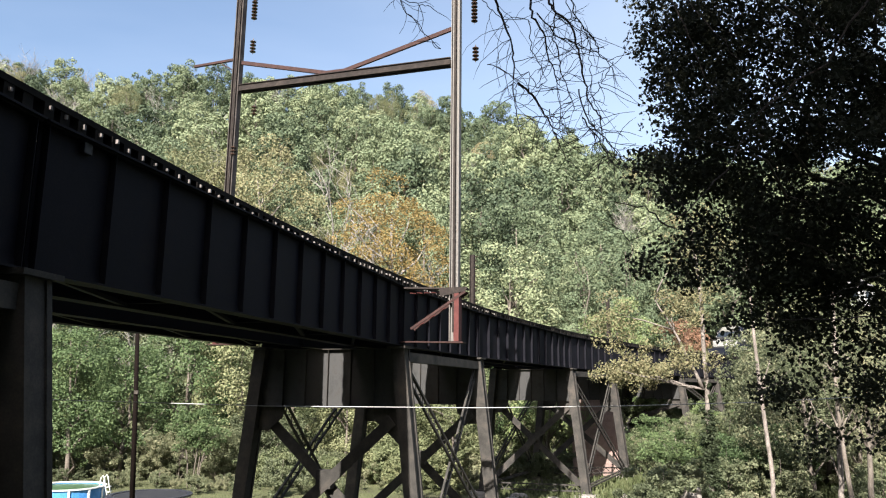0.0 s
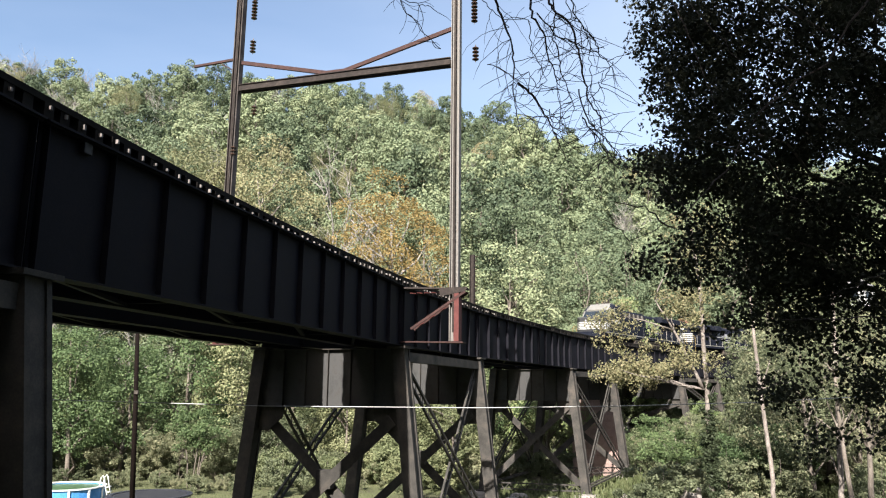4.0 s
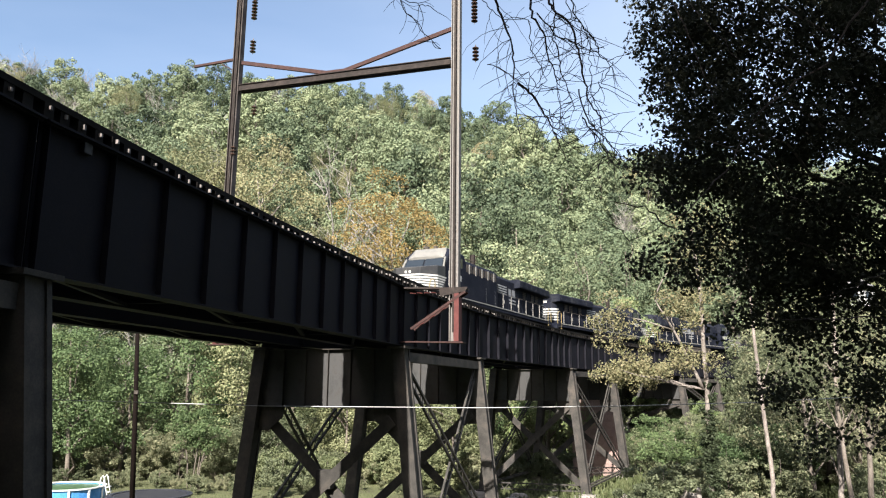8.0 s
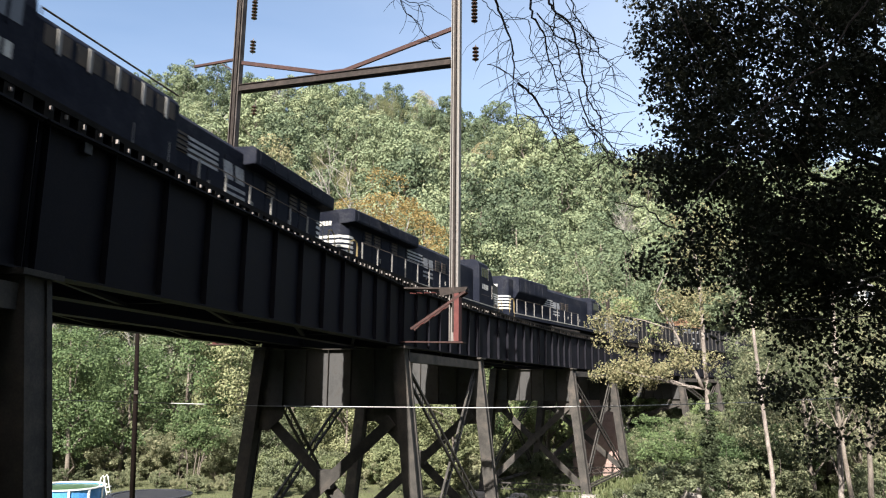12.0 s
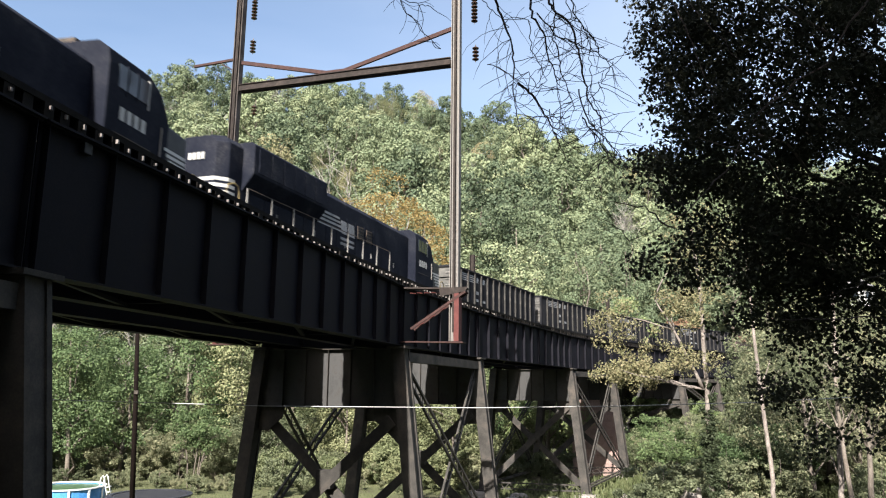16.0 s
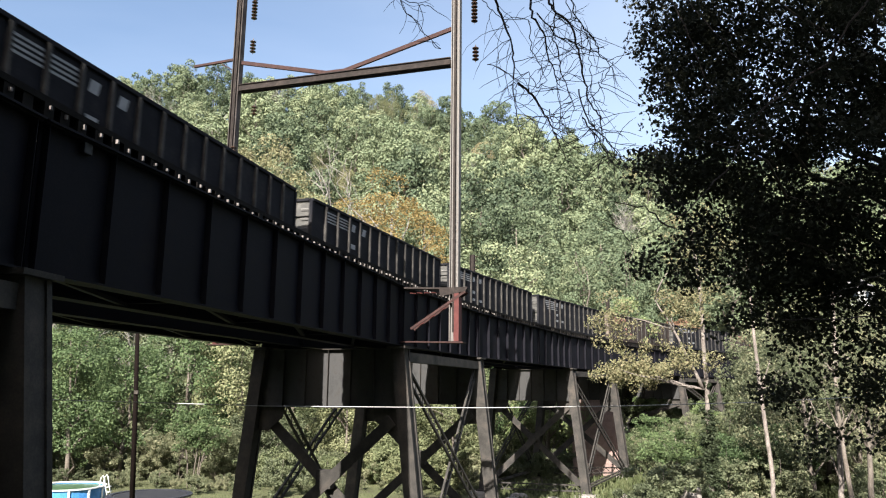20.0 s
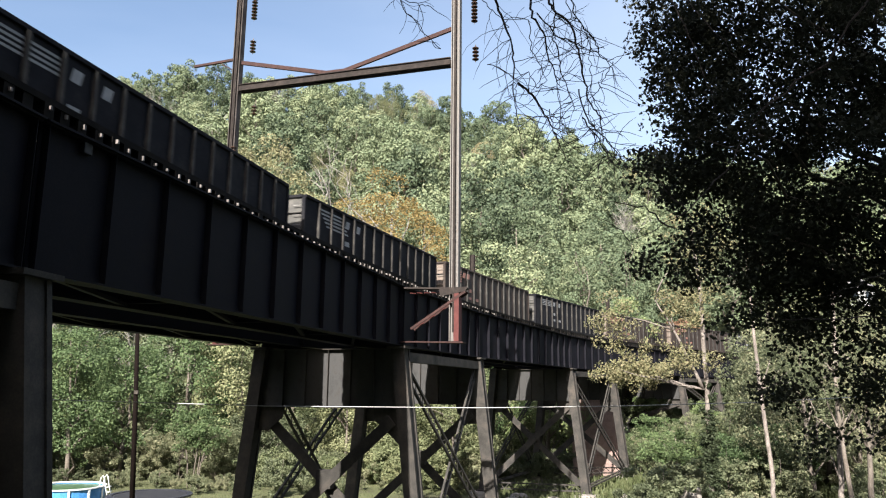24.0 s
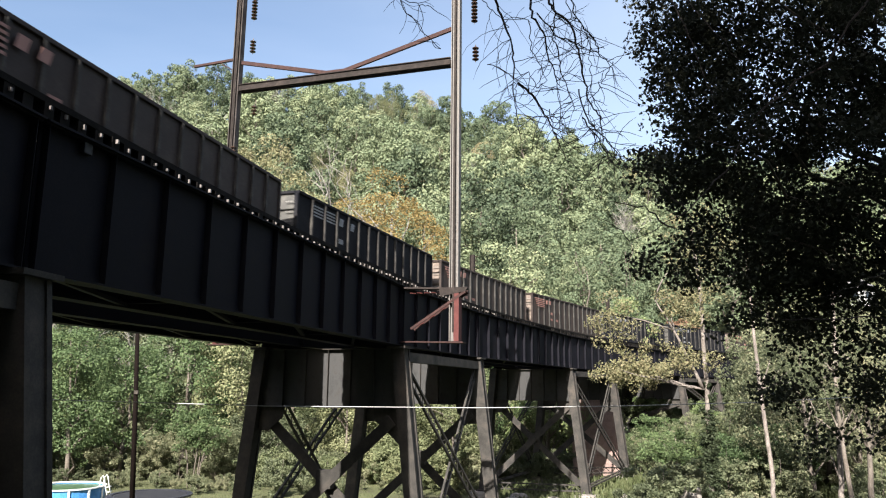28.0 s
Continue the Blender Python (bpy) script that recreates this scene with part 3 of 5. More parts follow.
def crown_centres(rng, h, r, low, k, lean=0.0):
    """Clump places in an uneven crown between heights low and h."""
    out = []
    lobes = [(rng.uniform(0, 6.283), rng.uniform(0.15, 0.5) * r, low + (h - low) * rng.uniform(0.25, 0.78), rng.uniform(0.5, 0.75) * r) for _ in range(7)]
    lobes.append((0, 0, low + (h - low) * 0.6, r * 0.75))
    while len(out) < k:
        a, d, z, q = lobes[rng.integers(len(lobes))]
        p = rng.normal(size=3)
        p /= np.linalg.norm(p)
        p *= q * rng.uniform(0.55, 1.0)
        x = np.array([d * math.cos(a) + p[0], d * math.sin(a) + p[1], z + p[2] * 0.85])
        if low * 0.8 < x[2] < h * 0.88:
            out.append(x)
    return np.array(out)


def limb(sh, a, b, r0, r1, rng, n=4, wobble=0.06, sides=6):
    a, b = Vector(a), Vector(b)
    ln = (b - a).length
    pts, rad = [], []
    for i in range(n + 1):
        t = i / n
        j = Vector((rng.normal(), rng.normal(), rng.normal() * 0.4)) * (ln * wobble * (0 if i in (0, n) else 1))
        pts.append(a.lerp(b, t) + j)
        rad.append(r0 + (r1 - r0) * t)
    sh.tube(pts, rad, sides)
    return pts


def tree_meshes(seed, h, r, low, clumps, per, size, mat, bark, spread=0.22, trunk=0.02, limbs=7):
    """A trunk with limbs, and a crown of leaf clumps at their ends: two meshes."""
    rng = np.random.default_rng(seed)
    cc = crown_centres(rng, h, r, low, clumps)
    crown = quads_mesh("crown", leaves(rng, cc, r * spread, per, size), mat)
    sh = Shape()
    r0 = h * trunk
    sh_pts = limb(sh, (0, 0, -0.6), (rng.normal() * 0.3, rng.normal() * 0.3, h * 0.86), r0, r0 * 0.2, rng, 6, 0.012, 7)
    for i in range(limbs):
        c = cc[rng.integers(len(cc))]
        z = max(low * 0.7, c[2] - r * rng.uniform(0.5, 1.0))
        t = min(0.85, z / (h * 0.86))
        limb(sh, (0, 0, z), c, r0 * (0.55 - 0.3 * t), r0 * 0.1, rng, 4, 0.05, 5)
    me = bpy.data.meshes.new("trunk")
    me.from_pydata(sh.v, [], sh.f)
    me.materials.append(bark)
    me.polygons.foreach_set("use_smooth", [True] * len(me.polygons))
    return me, crown


def plant(name, meshes, x, y, scale, turn, label, category, group, z=None, squash=1.0):
    m = Matrix.Translation((x, y, ground(x, y) if z is None else z)) @ Matrix.Rotation(turn, 4, "Z") @ Matrix.Diagonal((scale, scale, scale * squash, 1))
    t = thing(name, m, label, category, group)
    shared("trunk", meshes[0], t, Matrix.Identity(4))
    shared("crown", meshes[1], t, Matrix.Identity(4))
    return t


def bare_tree(seed, h=15.0):
    """A leafless tree: a forked trunk, rising limbs and fine twigs, with a few last leaves."""
    rng = np.random.default_rng(seed)
    sh = Shape()
    tips = []

    def fork(a, way, length, r, depth):
        b = a + way * length
        pts = limb(sh, a, b, r, r * 0.55, rng, 3, 0.05, 5 if depth < 2 else 3)
        if depth == 3:
            tips.append(tuple(b))
            return
        for i in range((5, 5, 4)[depth]):
            t = rng.uniform(0.35, 1.0)
            side = Vector((rng.normal(), rng.normal(), rng.normal() * 0.3 + 0.25))
            fork(pts[0].lerp(pts[-1], t), (way + side * 0.55).normalized(), length * rng.uniform(0.45, 0.65), max(0.022, r * 0.5), depth + 1)

    for k in range(2):
        fork(Vector((0, 0, -0.6)), Vector((rng.normal() * 0.12, rng.normal() * 0.12, 1)).normalized(), h * rng.uniform(0.5, 0.6), h * 0.0075, 0)
    me = bpy.data.meshes.new("trunk")
    me.from_pydata(sh.v, [], sh.f)
    me.materials.append(M_BAREBARK)
    return me, quads_mesh("crown", leaves(rng, tips, 0.3, 1, 0.13), M_LEAF_GOLD)


M_SHRUB = leaf_material("dark_shrub_leaves", [(0.075, 0.105, 0.05), (0.115, 0.142, 0.066), (0.165, 0.18, 0.09)])
M_LEAF_IVY = leaf_material("ivy_leaves", [(0.03, 0.045, 0.022), (0.05, 0.068, 0.032), (0.075, 0.085, 0.045)], trans=0.25)
M_LEAF_RUSSET = leaf_material("russet_leaves", [(0.20, 0.13, 0.075), (0.26, 0.145, 0.085), (0.30, 0.135, 0.085)])
# Yellow-green leaves with sunlight put into the colour, for growth behind the viaduct
M_LEAF_SUNNY = leaf_material("sunlit_yellow_green_leaves", [(0.105, 0.14, 0.06), (0.145, 0.168, 0.076), (0.185, 0.185, 0.09)], trans=0.2)
M_LEAF_PINE = leaf_material("conifer_needles", [(0.04, 0.06, 0.04), (0.06, 0.085, 0.052)], trans=0.15)
FAR = [puff_tree(10 + i, 13 + i % 3, 4.7 + 0.4 * (i % 2), 1.2, 38 if i < 3 else 46, 150 if i < 3 else 190, 0.32 if i < 3 else 0.235, M_LEAF_FAR, M_BARK, noise=0.6, lump=0.76) for i in range(6)]
LOW_HILL = [puff_tree(20 + i, 13.5, 4.8, 0.8, 44, 240, 0.175, M_LEAF_FAR, M_BARK, noise=0.6, lump=0.7) for i in range(2)]
GOLD = [puff_tree(30 + i, 16, 4.6, 3.0, 60, 260, 0.145, M_LEAF_GOLD, M_PALEBARK, noise=0.8, limbs=16, lump=0.8) for i in range(2)]
MID = [puff_tree(50 + i, 12, 4.0, 0.4, 44, 230, 0.165, M_LEAF, M_BARK, noise=0.8, lump=0.82) for i in range(3)]
MID += [puff_tree(55 + i, 12, 4.0, 0.4, 44, 280, 0.15, (M_LEAF, M_LEAF_SUNNY)[i], M_BARK, noise=0.8, lump=0.82) for i in range(2)]
BUSHES = [tree_meshes(70 + i, 2.6, 1.9, 0.2, 40, 105, 0.125, M_BUSH, M_BARK, 0.17, trunk=0.015) for i in range(3)]
VALLEY = [puff_tree(57 + i, 12, 4.0, 0.4, 46, 200, 0.15, M_BUSH, M_BARK, noise=0.9, lump=0.7) for i in range(2)]
SUNNY = [tree_meshes(80 + i, 2.6, 1.9, 0.1, 44, 90, 0.125, M_LEAF_SUNNY, M_BARK, 0.17, trunk=0.015) for i in range(2)]
AUTUMN = puff_tree(35, 16, 3.7, 0.5, 90, 260, 0.105, M_LEAF_AUTUMN, M_BAREBARK, noise=0.9, limbs=30, lump=0.72)
RUSSET = puff_tree(36, 9, 3.0, 0.5, 30, 150, 0.24, M_LEAF_RUSSET, M_BARK)
PINE = puff_tree(37, 16, 2.6, 0.5, 40, 120, 0.26, M_LEAF_PINE, M_BARK)
SHRUBS = [tree_meshes(60 + i, 5.6, 2.7, 0.0, 64, 95, 0.135, (M_SHRUB, M_BUSH, M_LEAF)[i], M_BARK, 0.17, trunk=0.013) for i in range(3)]
BARE = [bare_tree(90 + i) for i in range(2)]
# trees that stand out on the hill: x, y and the room kept free round them
CLEAR = ((-5.6, 77.0, 6.5), (-23.5, 92.0, 7.0), (-33.5, 97.0, 7.0), (-15.6, 92.0, 6.5), (-2.0, 86.0, 5.0), (-15.0, 84.0, 5.5), (61.5, 111.0, 7.0), (66.0, 119.0, 9.0), (31.5, 99.0, 5.0))


def near_side(x, y, gap=5.0):
    """True where a tree would stand on or before the far end of the viaduct."""
    if x < 3:
        return False
    s = 20.0
    while s < 110 and line(s).x < x:
        s += 1.0
    return y < line(s, 6.5).y + gap


def build_woods():
    rng = random.Random(11)
    y = 76.0
    row = 0
    while y < 204:
        half = 0.63 * y + 10
        step_x = 8.6 if y < 140 else 9.2
        x = -half + (row % 2) * step_x / 2
        while x < half:
            px, py = x + rng.uniform(-2.4, 2.4), y + rng.uniform(-2.8, 2.8)
            u = px / py
            free = all((px - cx) ** 2 + (py - cy) ** 2 > cr * cr for cx, cy, cr in CLEAR)
            if u < (0.45 if py < 100 else 0.62) and free and not near_side(px, py):
                bare = 0.30 if u < -0.38 and py > 110 else 0.05
                pick = rng.random()
                if pick < bare:
                    plant("tree", BARE[rng.randrange(2)], px, py, rng.uniform(0.9, 1.2), rng.uniform(0, 6.28), "nearly bare grey tree on the wooded hillside", "tree", "hillside trees")
                elif pick < bare + 0.09:
                    plant("tree", GOLD[rng.randrange(2)], px, py, rng.uniform(0.75, 1.0), rng.uniform(0, 6.28), "yellowing tree on the wooded hillside", "tree", "hillside trees")
                else:
                    plant("tree", LOW_HILL[rng.randrange(2)] if py < 98 else FAR[rng.randrange(3) + (3 if py < 118 else 0)], px, py, rng.uniform(0.85, 1.4 if py < 150 else 1.22), rng.uniform(0, 6.28), "green broadleaf tree on the wooded hillside", "tree", "hillside trees", squash=rng.uniform(0.95, 1.15))
            x += step_x
        y += 9.0
        row += 1


build_woods()


def build_tree_line():
    """The belt of trees along the foot of the hill, behind the lawn and the towers."""
    rng = random.Random(12)
    x = -46.0
    while x < 62:
        y = 67 + rng.uniform(-2, 4) + 0.1 * max(0, x)
        if near_side(x, y):
            y += 14
        if near_side(x, y):
            x += 4.0
            continue
        plant("tree", MID[rng.choice((3, 3, 3, 4)) if x < -22 else 4 if x < 4 else rng.randrange(3)], x, y, rng.uniform(0.8, 1.2), rng.uniform(0, 6.28), "leafy green tree at the foot of the hill", "tree", "tree line")
        x += rng.uniform(3.8, 5.4)
    x = -44.0
    while x < 55:
        y = 63.5 + rng.uniform(-1.5, 1.5)
        if near_side(x, y, 2.0):
            break
        plant("bush", BUSHES[rng.randrange(3)], x, y, rng.uniform(0.7, 1.3), rng.uniform(0, 6.28), "leafy green bush at the edge of the lawn", "bush", "tree line bushes")
        x += rng.uniform(2.4, 3.6)
    for i in range(64):
        x, y = rng.uniform(-46, 46), rng.uniform(57, 74)
        y = max(y, 58 + 0.1 * abs(x)) if x < -8 else y
        if x < -8 and y < 62:
            y += 6
        if near_side(x, y, 3.0) or (-14 < x < 22 and y < 70):
            continue
        plant("shrub", SHRUBS[rng.choice((0, 0, 1, 1, 2)) if x < -18 else 1], x, y, rng.uniform(0.7, 1.2), rng.uniform(0, 6.28), "dense leafy shrub in front of the tree line", "shrub", "tree line shrubs")
    for x, y, k in ((-30.5, 62.5, 1.1), (-27.0, 64.5, 1.0), (-34.0, 63.5, 1.1)):
        plant("tree", MID[3], x, y, k, x, "leafy green tree at the edge of the lawn", "tree", "tree line")
    plant("tree", AUTUMN, -5.6, 77.0, 1.72, 0.4, "large orange and yellow autumn tree above the lawn", "tree", "")
    plant("tree", GOLD[0], -33.5, 97.0, 1.6, 2.2, "yellowing tree on the lower hillside", "tree", "")
    plant("tree", GOLD[1], -23.5, 92.0, 1.7, 1.4, "yellowing tree on the lower hillside", "tree", "")
    plant("tree", BARE[0], -15.6, 92.0, 1.85, 0.4, "bare grey tree on the lower hillside", "tree", "")
    plant("tree", BARE[1], -1.8, 84.0, 1.3, 1.9, "bare grey tree on the lower hillside", "tree", "")
    plant("tree", BARE[1], -111.5, 186.0, 1.5, 2.0, "sparse nearly bare tree on the ridge", "tree", "")
    plant("tree", RUSSET, -5.5, 131.0, 1.2, 0.3, "small russet tree on the hillside", "tree", "")
    # Russet shrubs added in place of a reddish-brown cut bank
    for x, y, k in ((28.5, 97.5, 0.5), (31.5, 99.0, 0.6), (34.5, 100.5, 0.5)):
        plant("shrub", RUSSET, x, y, k, x, "russet-leaved shrub standing in for a rusty earth bank by the viaduct", "shrub", "russet shrubs")
    plant("conifer", PINE, 33.0, 186.0, 1.25, 0.0, "dark conifer on the ridge", "tree", "")


build_tree_line()


def build_shade_trees():
    """Tall trees on the bank behind and beside the camera, added unseen to keep the near maple in shade and cut
    skylight.
    """
    rng = random.Random(3)
    for x, y, h in ((-0.5, -9, 1.55), (4.0, -6.5, 1.7), (8.5, -7.5, 1.75), (13.5, -6.5, 1.6), (2.0, -15, 1.7), (7.0, -16, 1.8), (12, -15, 1.7), (18, -9, 1.6), (-14, -28, 1.4), (-4, -26, 1.5), (18, -22, 1.6), (-30, -16, 1.6), (-22, -20, 1.6), (-38, -6, 1.6), (-46, 4, 1.6), (-54, 14, 1.6), (31, -3, 1.6), (38, 6, 1.4), (25, -14, 1.6), (46, -4, 1.5)):
        plant("tree", FAR[rng.randrange(3)], x, y, h * 1.15, rng.uniform(0, 6.28), "unseen tall leafy tree added on the bank for shade", "tree", "bank trees")


build_shade_trees()


def build_maple():
    """The big shaded tree by the camera: crown of small leaves with gaps, drooping limbs below."""
    rng = np.random.default_rng(21)
    z0 = ground(10.5, 13.5)
    tree = thing("maple_tree", Matrix.Translation((10.5, 13.5, z0)), "large dark green leafy tree in deep shade", "tree")
    sh = Shape()
    limb(sh, (0, 0, -0.5), (-0.4, 0.2, 13), 0.34, 0.12, rng, 6, 0.01, 8)
    cc = []
    def blob(c, r, k):
        p = rng.normal(size=(k, 3))
        p /= np.linalg.norm(p, axis=1)[:, None]
        p *= (rng.uniform(0, 1, k) ** 0.45)[:, None] * np.array(r)
        cc.append(np.array(c) + p)
    blob((7.75, 13.2, 15.2), (4.15, 2.2, 2.7), 440)
    blob((6.3, 13.0, 12.4), (2.9, 2.0, 1.8), 235)
    blob((8.4, 13.4, 10.7), (3.0, 2.0, 1.3), 140)
    blob((9.0, 13.2, 8.8), (2.2, 1.6, 1.2), 9)
    blob((4.85, 12.8, 14.4), (1.25, 1.2, 1.9), 80)
    blob((7.2, 12.4, 8.9), (2.2, 1.4, 1.0), 16)
    blob((7.7, 12.8, 7.15), (1.9, 1.4, 0.5), 7)
    blob((5.6, 13.0, 10.35), (1.7, 1.1, 0.7), 34)
    blob((6.9, 13.1, 9.9), (1.4, 1.0, 0.65), 30)
    blob((6.4, 13.0, 9.2), (1.8, 1.2, 0.5), 22)
    blob((8.4, 13.0, 6.9), (2.0, 1.3, 0.6), 3)
    blob((6.9, 12.6, 8.1), (1.5, 1.0, 0.5), 18)
    blob((4.8, 12.9, 11.8), (0.9, 1.0, 1.3), 26)
    blob((5.0, 13.0, 10.2), (1.6, 1.1, 0.7), 12)
    cc = np.concatenate(cc)
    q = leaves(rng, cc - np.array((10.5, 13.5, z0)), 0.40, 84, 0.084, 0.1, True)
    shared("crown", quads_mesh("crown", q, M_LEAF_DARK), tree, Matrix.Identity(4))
    for i in range(40):
        c = cc[rng.integers(len(cc))] - np.array((10.5, 13.5, z0))
        limb(sh, (-0.2, 0.1, max(2.5, c[2] - 2.2)), c, 0.07, 0.012, rng, 5, 0.04, 5)
    part("trunk", sh, M_BARK, tree, smooth=True)


build_maple()


def build_trunk_tree(name, pts, radii, crown_blobs, mat, label, per=95, size=0.125, ivy=None, bark=M_PALEBARK):
    """A tall thin tree: trunk lines as points, crown as blobs (centre, radii, clumps)."""
    rng = np.random.default_rng(len(pts[0]) * 7 + int(abs(pts[0][0][0]) * 100))
    base = Vector(pts[0][0])
    base.z = ground(base.x, base.y)
    t = thing(name, Matrix.Translation(base), label, "tree", "slender trees")
    sh = Shape()
    for p, (r0, r1) in zip(pts, radii):
        n = len(p)
        fine, rad = [], []
        for i in range(n - 1):
            for k in range(4):
                u = k / 4
                fine.append(Vector(p[i]).lerp(Vector(p[i + 1]), u) - base + Vector((rng.normal(), rng.normal(), 0)) * 0.02)
                rad.append(r0 + (r1 - r0) * (i + u) / (n - 1))
        fine.append(Vector(p[-1]) - base)
        rad.append(r1)
        sh.tube(fine, rad, 8)
    cs = []
    for c, r, k in crown_blobs:
        p = rng.normal(size=(k, 3))
        p /= np.linalg.norm(p, axis=1)[:, None]
        p *= (rng.uniform(0, 1, k) ** 0.5)[:, None] * np.array(r)
        cs.append(np.array(c) + p - np.array(base))
    cs = np.concatenate(cs)
    shared("crown", quads_mesh("crown", leaves(rng, cs, 0.45, per, size), mat), t, Matrix.Identity(4))
    stem = [Vector(q) - base for p in pts for q in p[1:]]
    for i in range(14):
        c = Vector(cs[rng.integers(len(cs))])
        a = min(stem, key=lambda s: (s - c).length + (0 if s.z < c.z else 3))
        limb(sh, a, c, 0.05, 0.012, rng, 4, 0.04, 5)
    part("trunk", sh, bark, t, smooth=True)
    if ivy:
        c, r, k = ivy
        p = rng.normal(size=(k, 3)) * np.array(r) + np.array(c) - np.array(base)
        part_ivy = shared("ivy", quads_mesh("ivy", leaves(rng, p, 0.2, 40, 0.12), M_LEAF_IVY), t, Matrix.Identity(4))
    return t


build_trunk_tree("birch_tree", [[(13.45, 38, 1.2), (13.45, 38, 2.9), (13.41, 38, 8.1), (13.39, 38, 13.0), (13.08, 38, 16.5)], [(13.2, 38, 8.2), (12.6, 37.9, 9.6), (11.83, 37.8, 11.1), (10.9, 37.6, 12.6)]], [(0.17, 0.07), (0.10, 0.03)],
                 [((9.7, 37.4, 8.9), (2.3, 1.4, 0.75), 72), ((8.7, 37.5, 11.4), (1.2, 1.2, 1.7), 26), ((10.4, 37.6, 10.4), (1.9, 1.3, 0.9), 9), ((12.2, 37.4, 9.4), (1.7, 1.2, 0.9), 24), ((12.6, 37.6, 12.6), (1.8, 1.4, 1.8), 44), ((13.6, 38.5, 16.0), (2.5, 2.0, 2.5), 45)], M_LEAF_BIRCH, "slender pale-barked tree with yellowing leaves and an ivy-grown foot", per=58, size=0.11, ivy=((13.45, 37.9, 4.6), (0.17, 0.17, 1.6), 150))
build_trunk_tree("birch_tree", [[(18.2, 42, 1.5), (18.18, 42, 3.1), (17.83, 42, 8.2), (17.6, 42, 14.2), (17.5, 42, 18)]], [(0.15, 0.06)],
                 [((17.2, 42, 15.5), (3.2, 2.4, 3.0), 70), ((19.5, 42.5, 9.0), (2.2, 1.8, 2.0), 40)], M_BUSH, "slender pale-barked tree with green leaves", per=62)
build_trunk_tree("birch_tree", [[(20.8, 40, 1.5), (20.9, 40, 3.3), (21.12, 40, 9.7), (21.4, 40, 15)]], [(0.17, 0.08)],
                 [((21.5, 40.5, 10), (3.0, 2.2, 4.0), 90)], M_BUSH, "slender pale-barked tree with green leaves", per=62)
build_trunk_tree("young_tree", [[(19.3, 36, 1.5), (19.24, 36, 3.2), (19.0, 36, 5.8), (18.9, 36, 9)]], [(0.14, 0.07)],
                 [((19.2, 36, 8.6), (2.2, 1.6, 2.0), 45)], M_BUSH, "young tree with a grey trunk and green leaves", per=62, bark=M_BARK)
build_trunk_tree("young_tree", [[(20.1, 36, 1.5), (20.14, 36, 3.2), (20.24, 36, 5.3), (20.4, 36, 9)]], [(0.17, 0.08)],
                 [((20.8, 36, 8.0), (2.0, 1.6, 2.2), 45)], M_BUSH, "young tree with a grey trunk and green leaves", per=62, bark=M_BARK)


def build_undergrowth():
    rng = random.Random(31)
    for i in range(46):
        x, y = rng.uniform(12, 34), rng.uniform(40, 60)
        if x / y < 0.29:
            continue
        plant("bush", BUSHES[rng.randrange(3)], x, y, rng.uniform(0.6, 1.3), rng.uniform(0, 6.28), "leafy green bush in the undergrowth", "bush", "undergrowth bushes")
    for i in range(30):
        x, y = rng.uniform(22, 48), rng.uniform(46, 66)
        if x / y < 0.42:
            continue
        plant("tree", VALLEY[rng.randrange(2)], x, y, rng.uniform(0.8, 1.15), rng.uniform(0, 6.28), "leafy green tree beyond the slender trunks", "tree", "valley trees")
    for i in range(46):
        y = rng.uniform(62, 84)
        x = rng.uniform(-0.10, 0.25) * y
        if near_side(x, y, 3.0):
            continue
        plant("bush", SUNNY[rng.randrange(2)], x, y, rng.uniform(0.9, 1.8), rng.uniform(0, 6.28), "yellow-green bush in sunlit colours on the slope behind the viaduct", "bush", "undergrowth bushes")
    for i in range(34):
        x = rng.uniform(-37, 3)
        plant("bush", BUSHES[rng.randrange(3)], x, rng.uniform(55.5, 61), rng.uniform(0.25, 0.6), rng.uniform(0, 6.28), "low weedy bush at the edge of the lawn", "bush", "tree line bushes")
    for i in range(26):
        x, y = rng.uniform(-15, 1), rng.uniform(58, 64)
        plant("bush", SUNNY[rng.randrange(2)], x, y, rng.uniform(0.6, 1.25), rng.uniform(0, 6.28), "yellow-green weedy bush in sunlit colours behind the viaduct's legs", "bush", "undergrowth bushes")
    for x, y, k in ((11.2, 43.5, 1.0), (12.6, 44.5, 1.3), (-7, 52, 0.8), (-11.5, 55, 1.2)):
        plant("bush", BUSHES[rng.randrange(3)], x, y, k, rng.uniform(0, 6.28), "leafy green bush in the undergrowth", "bush", "undergrowth bushes")


build_undergrowth()


def off_line(x, y):
    """Metres from the viaduct's near edge, negative on the camera's side."""
    s = 20.0
    while s < 110 and (line(s) - Vector((x, y, DECK))).length > (line(s + 1) - Vector((x, y, DECK))).length:
        s += 1.0
    a = heading(s)
    d = Vector((x, y, DECK)) - line(s)
    return -d.x * math.cos(a) + d.y * math.sin(a)


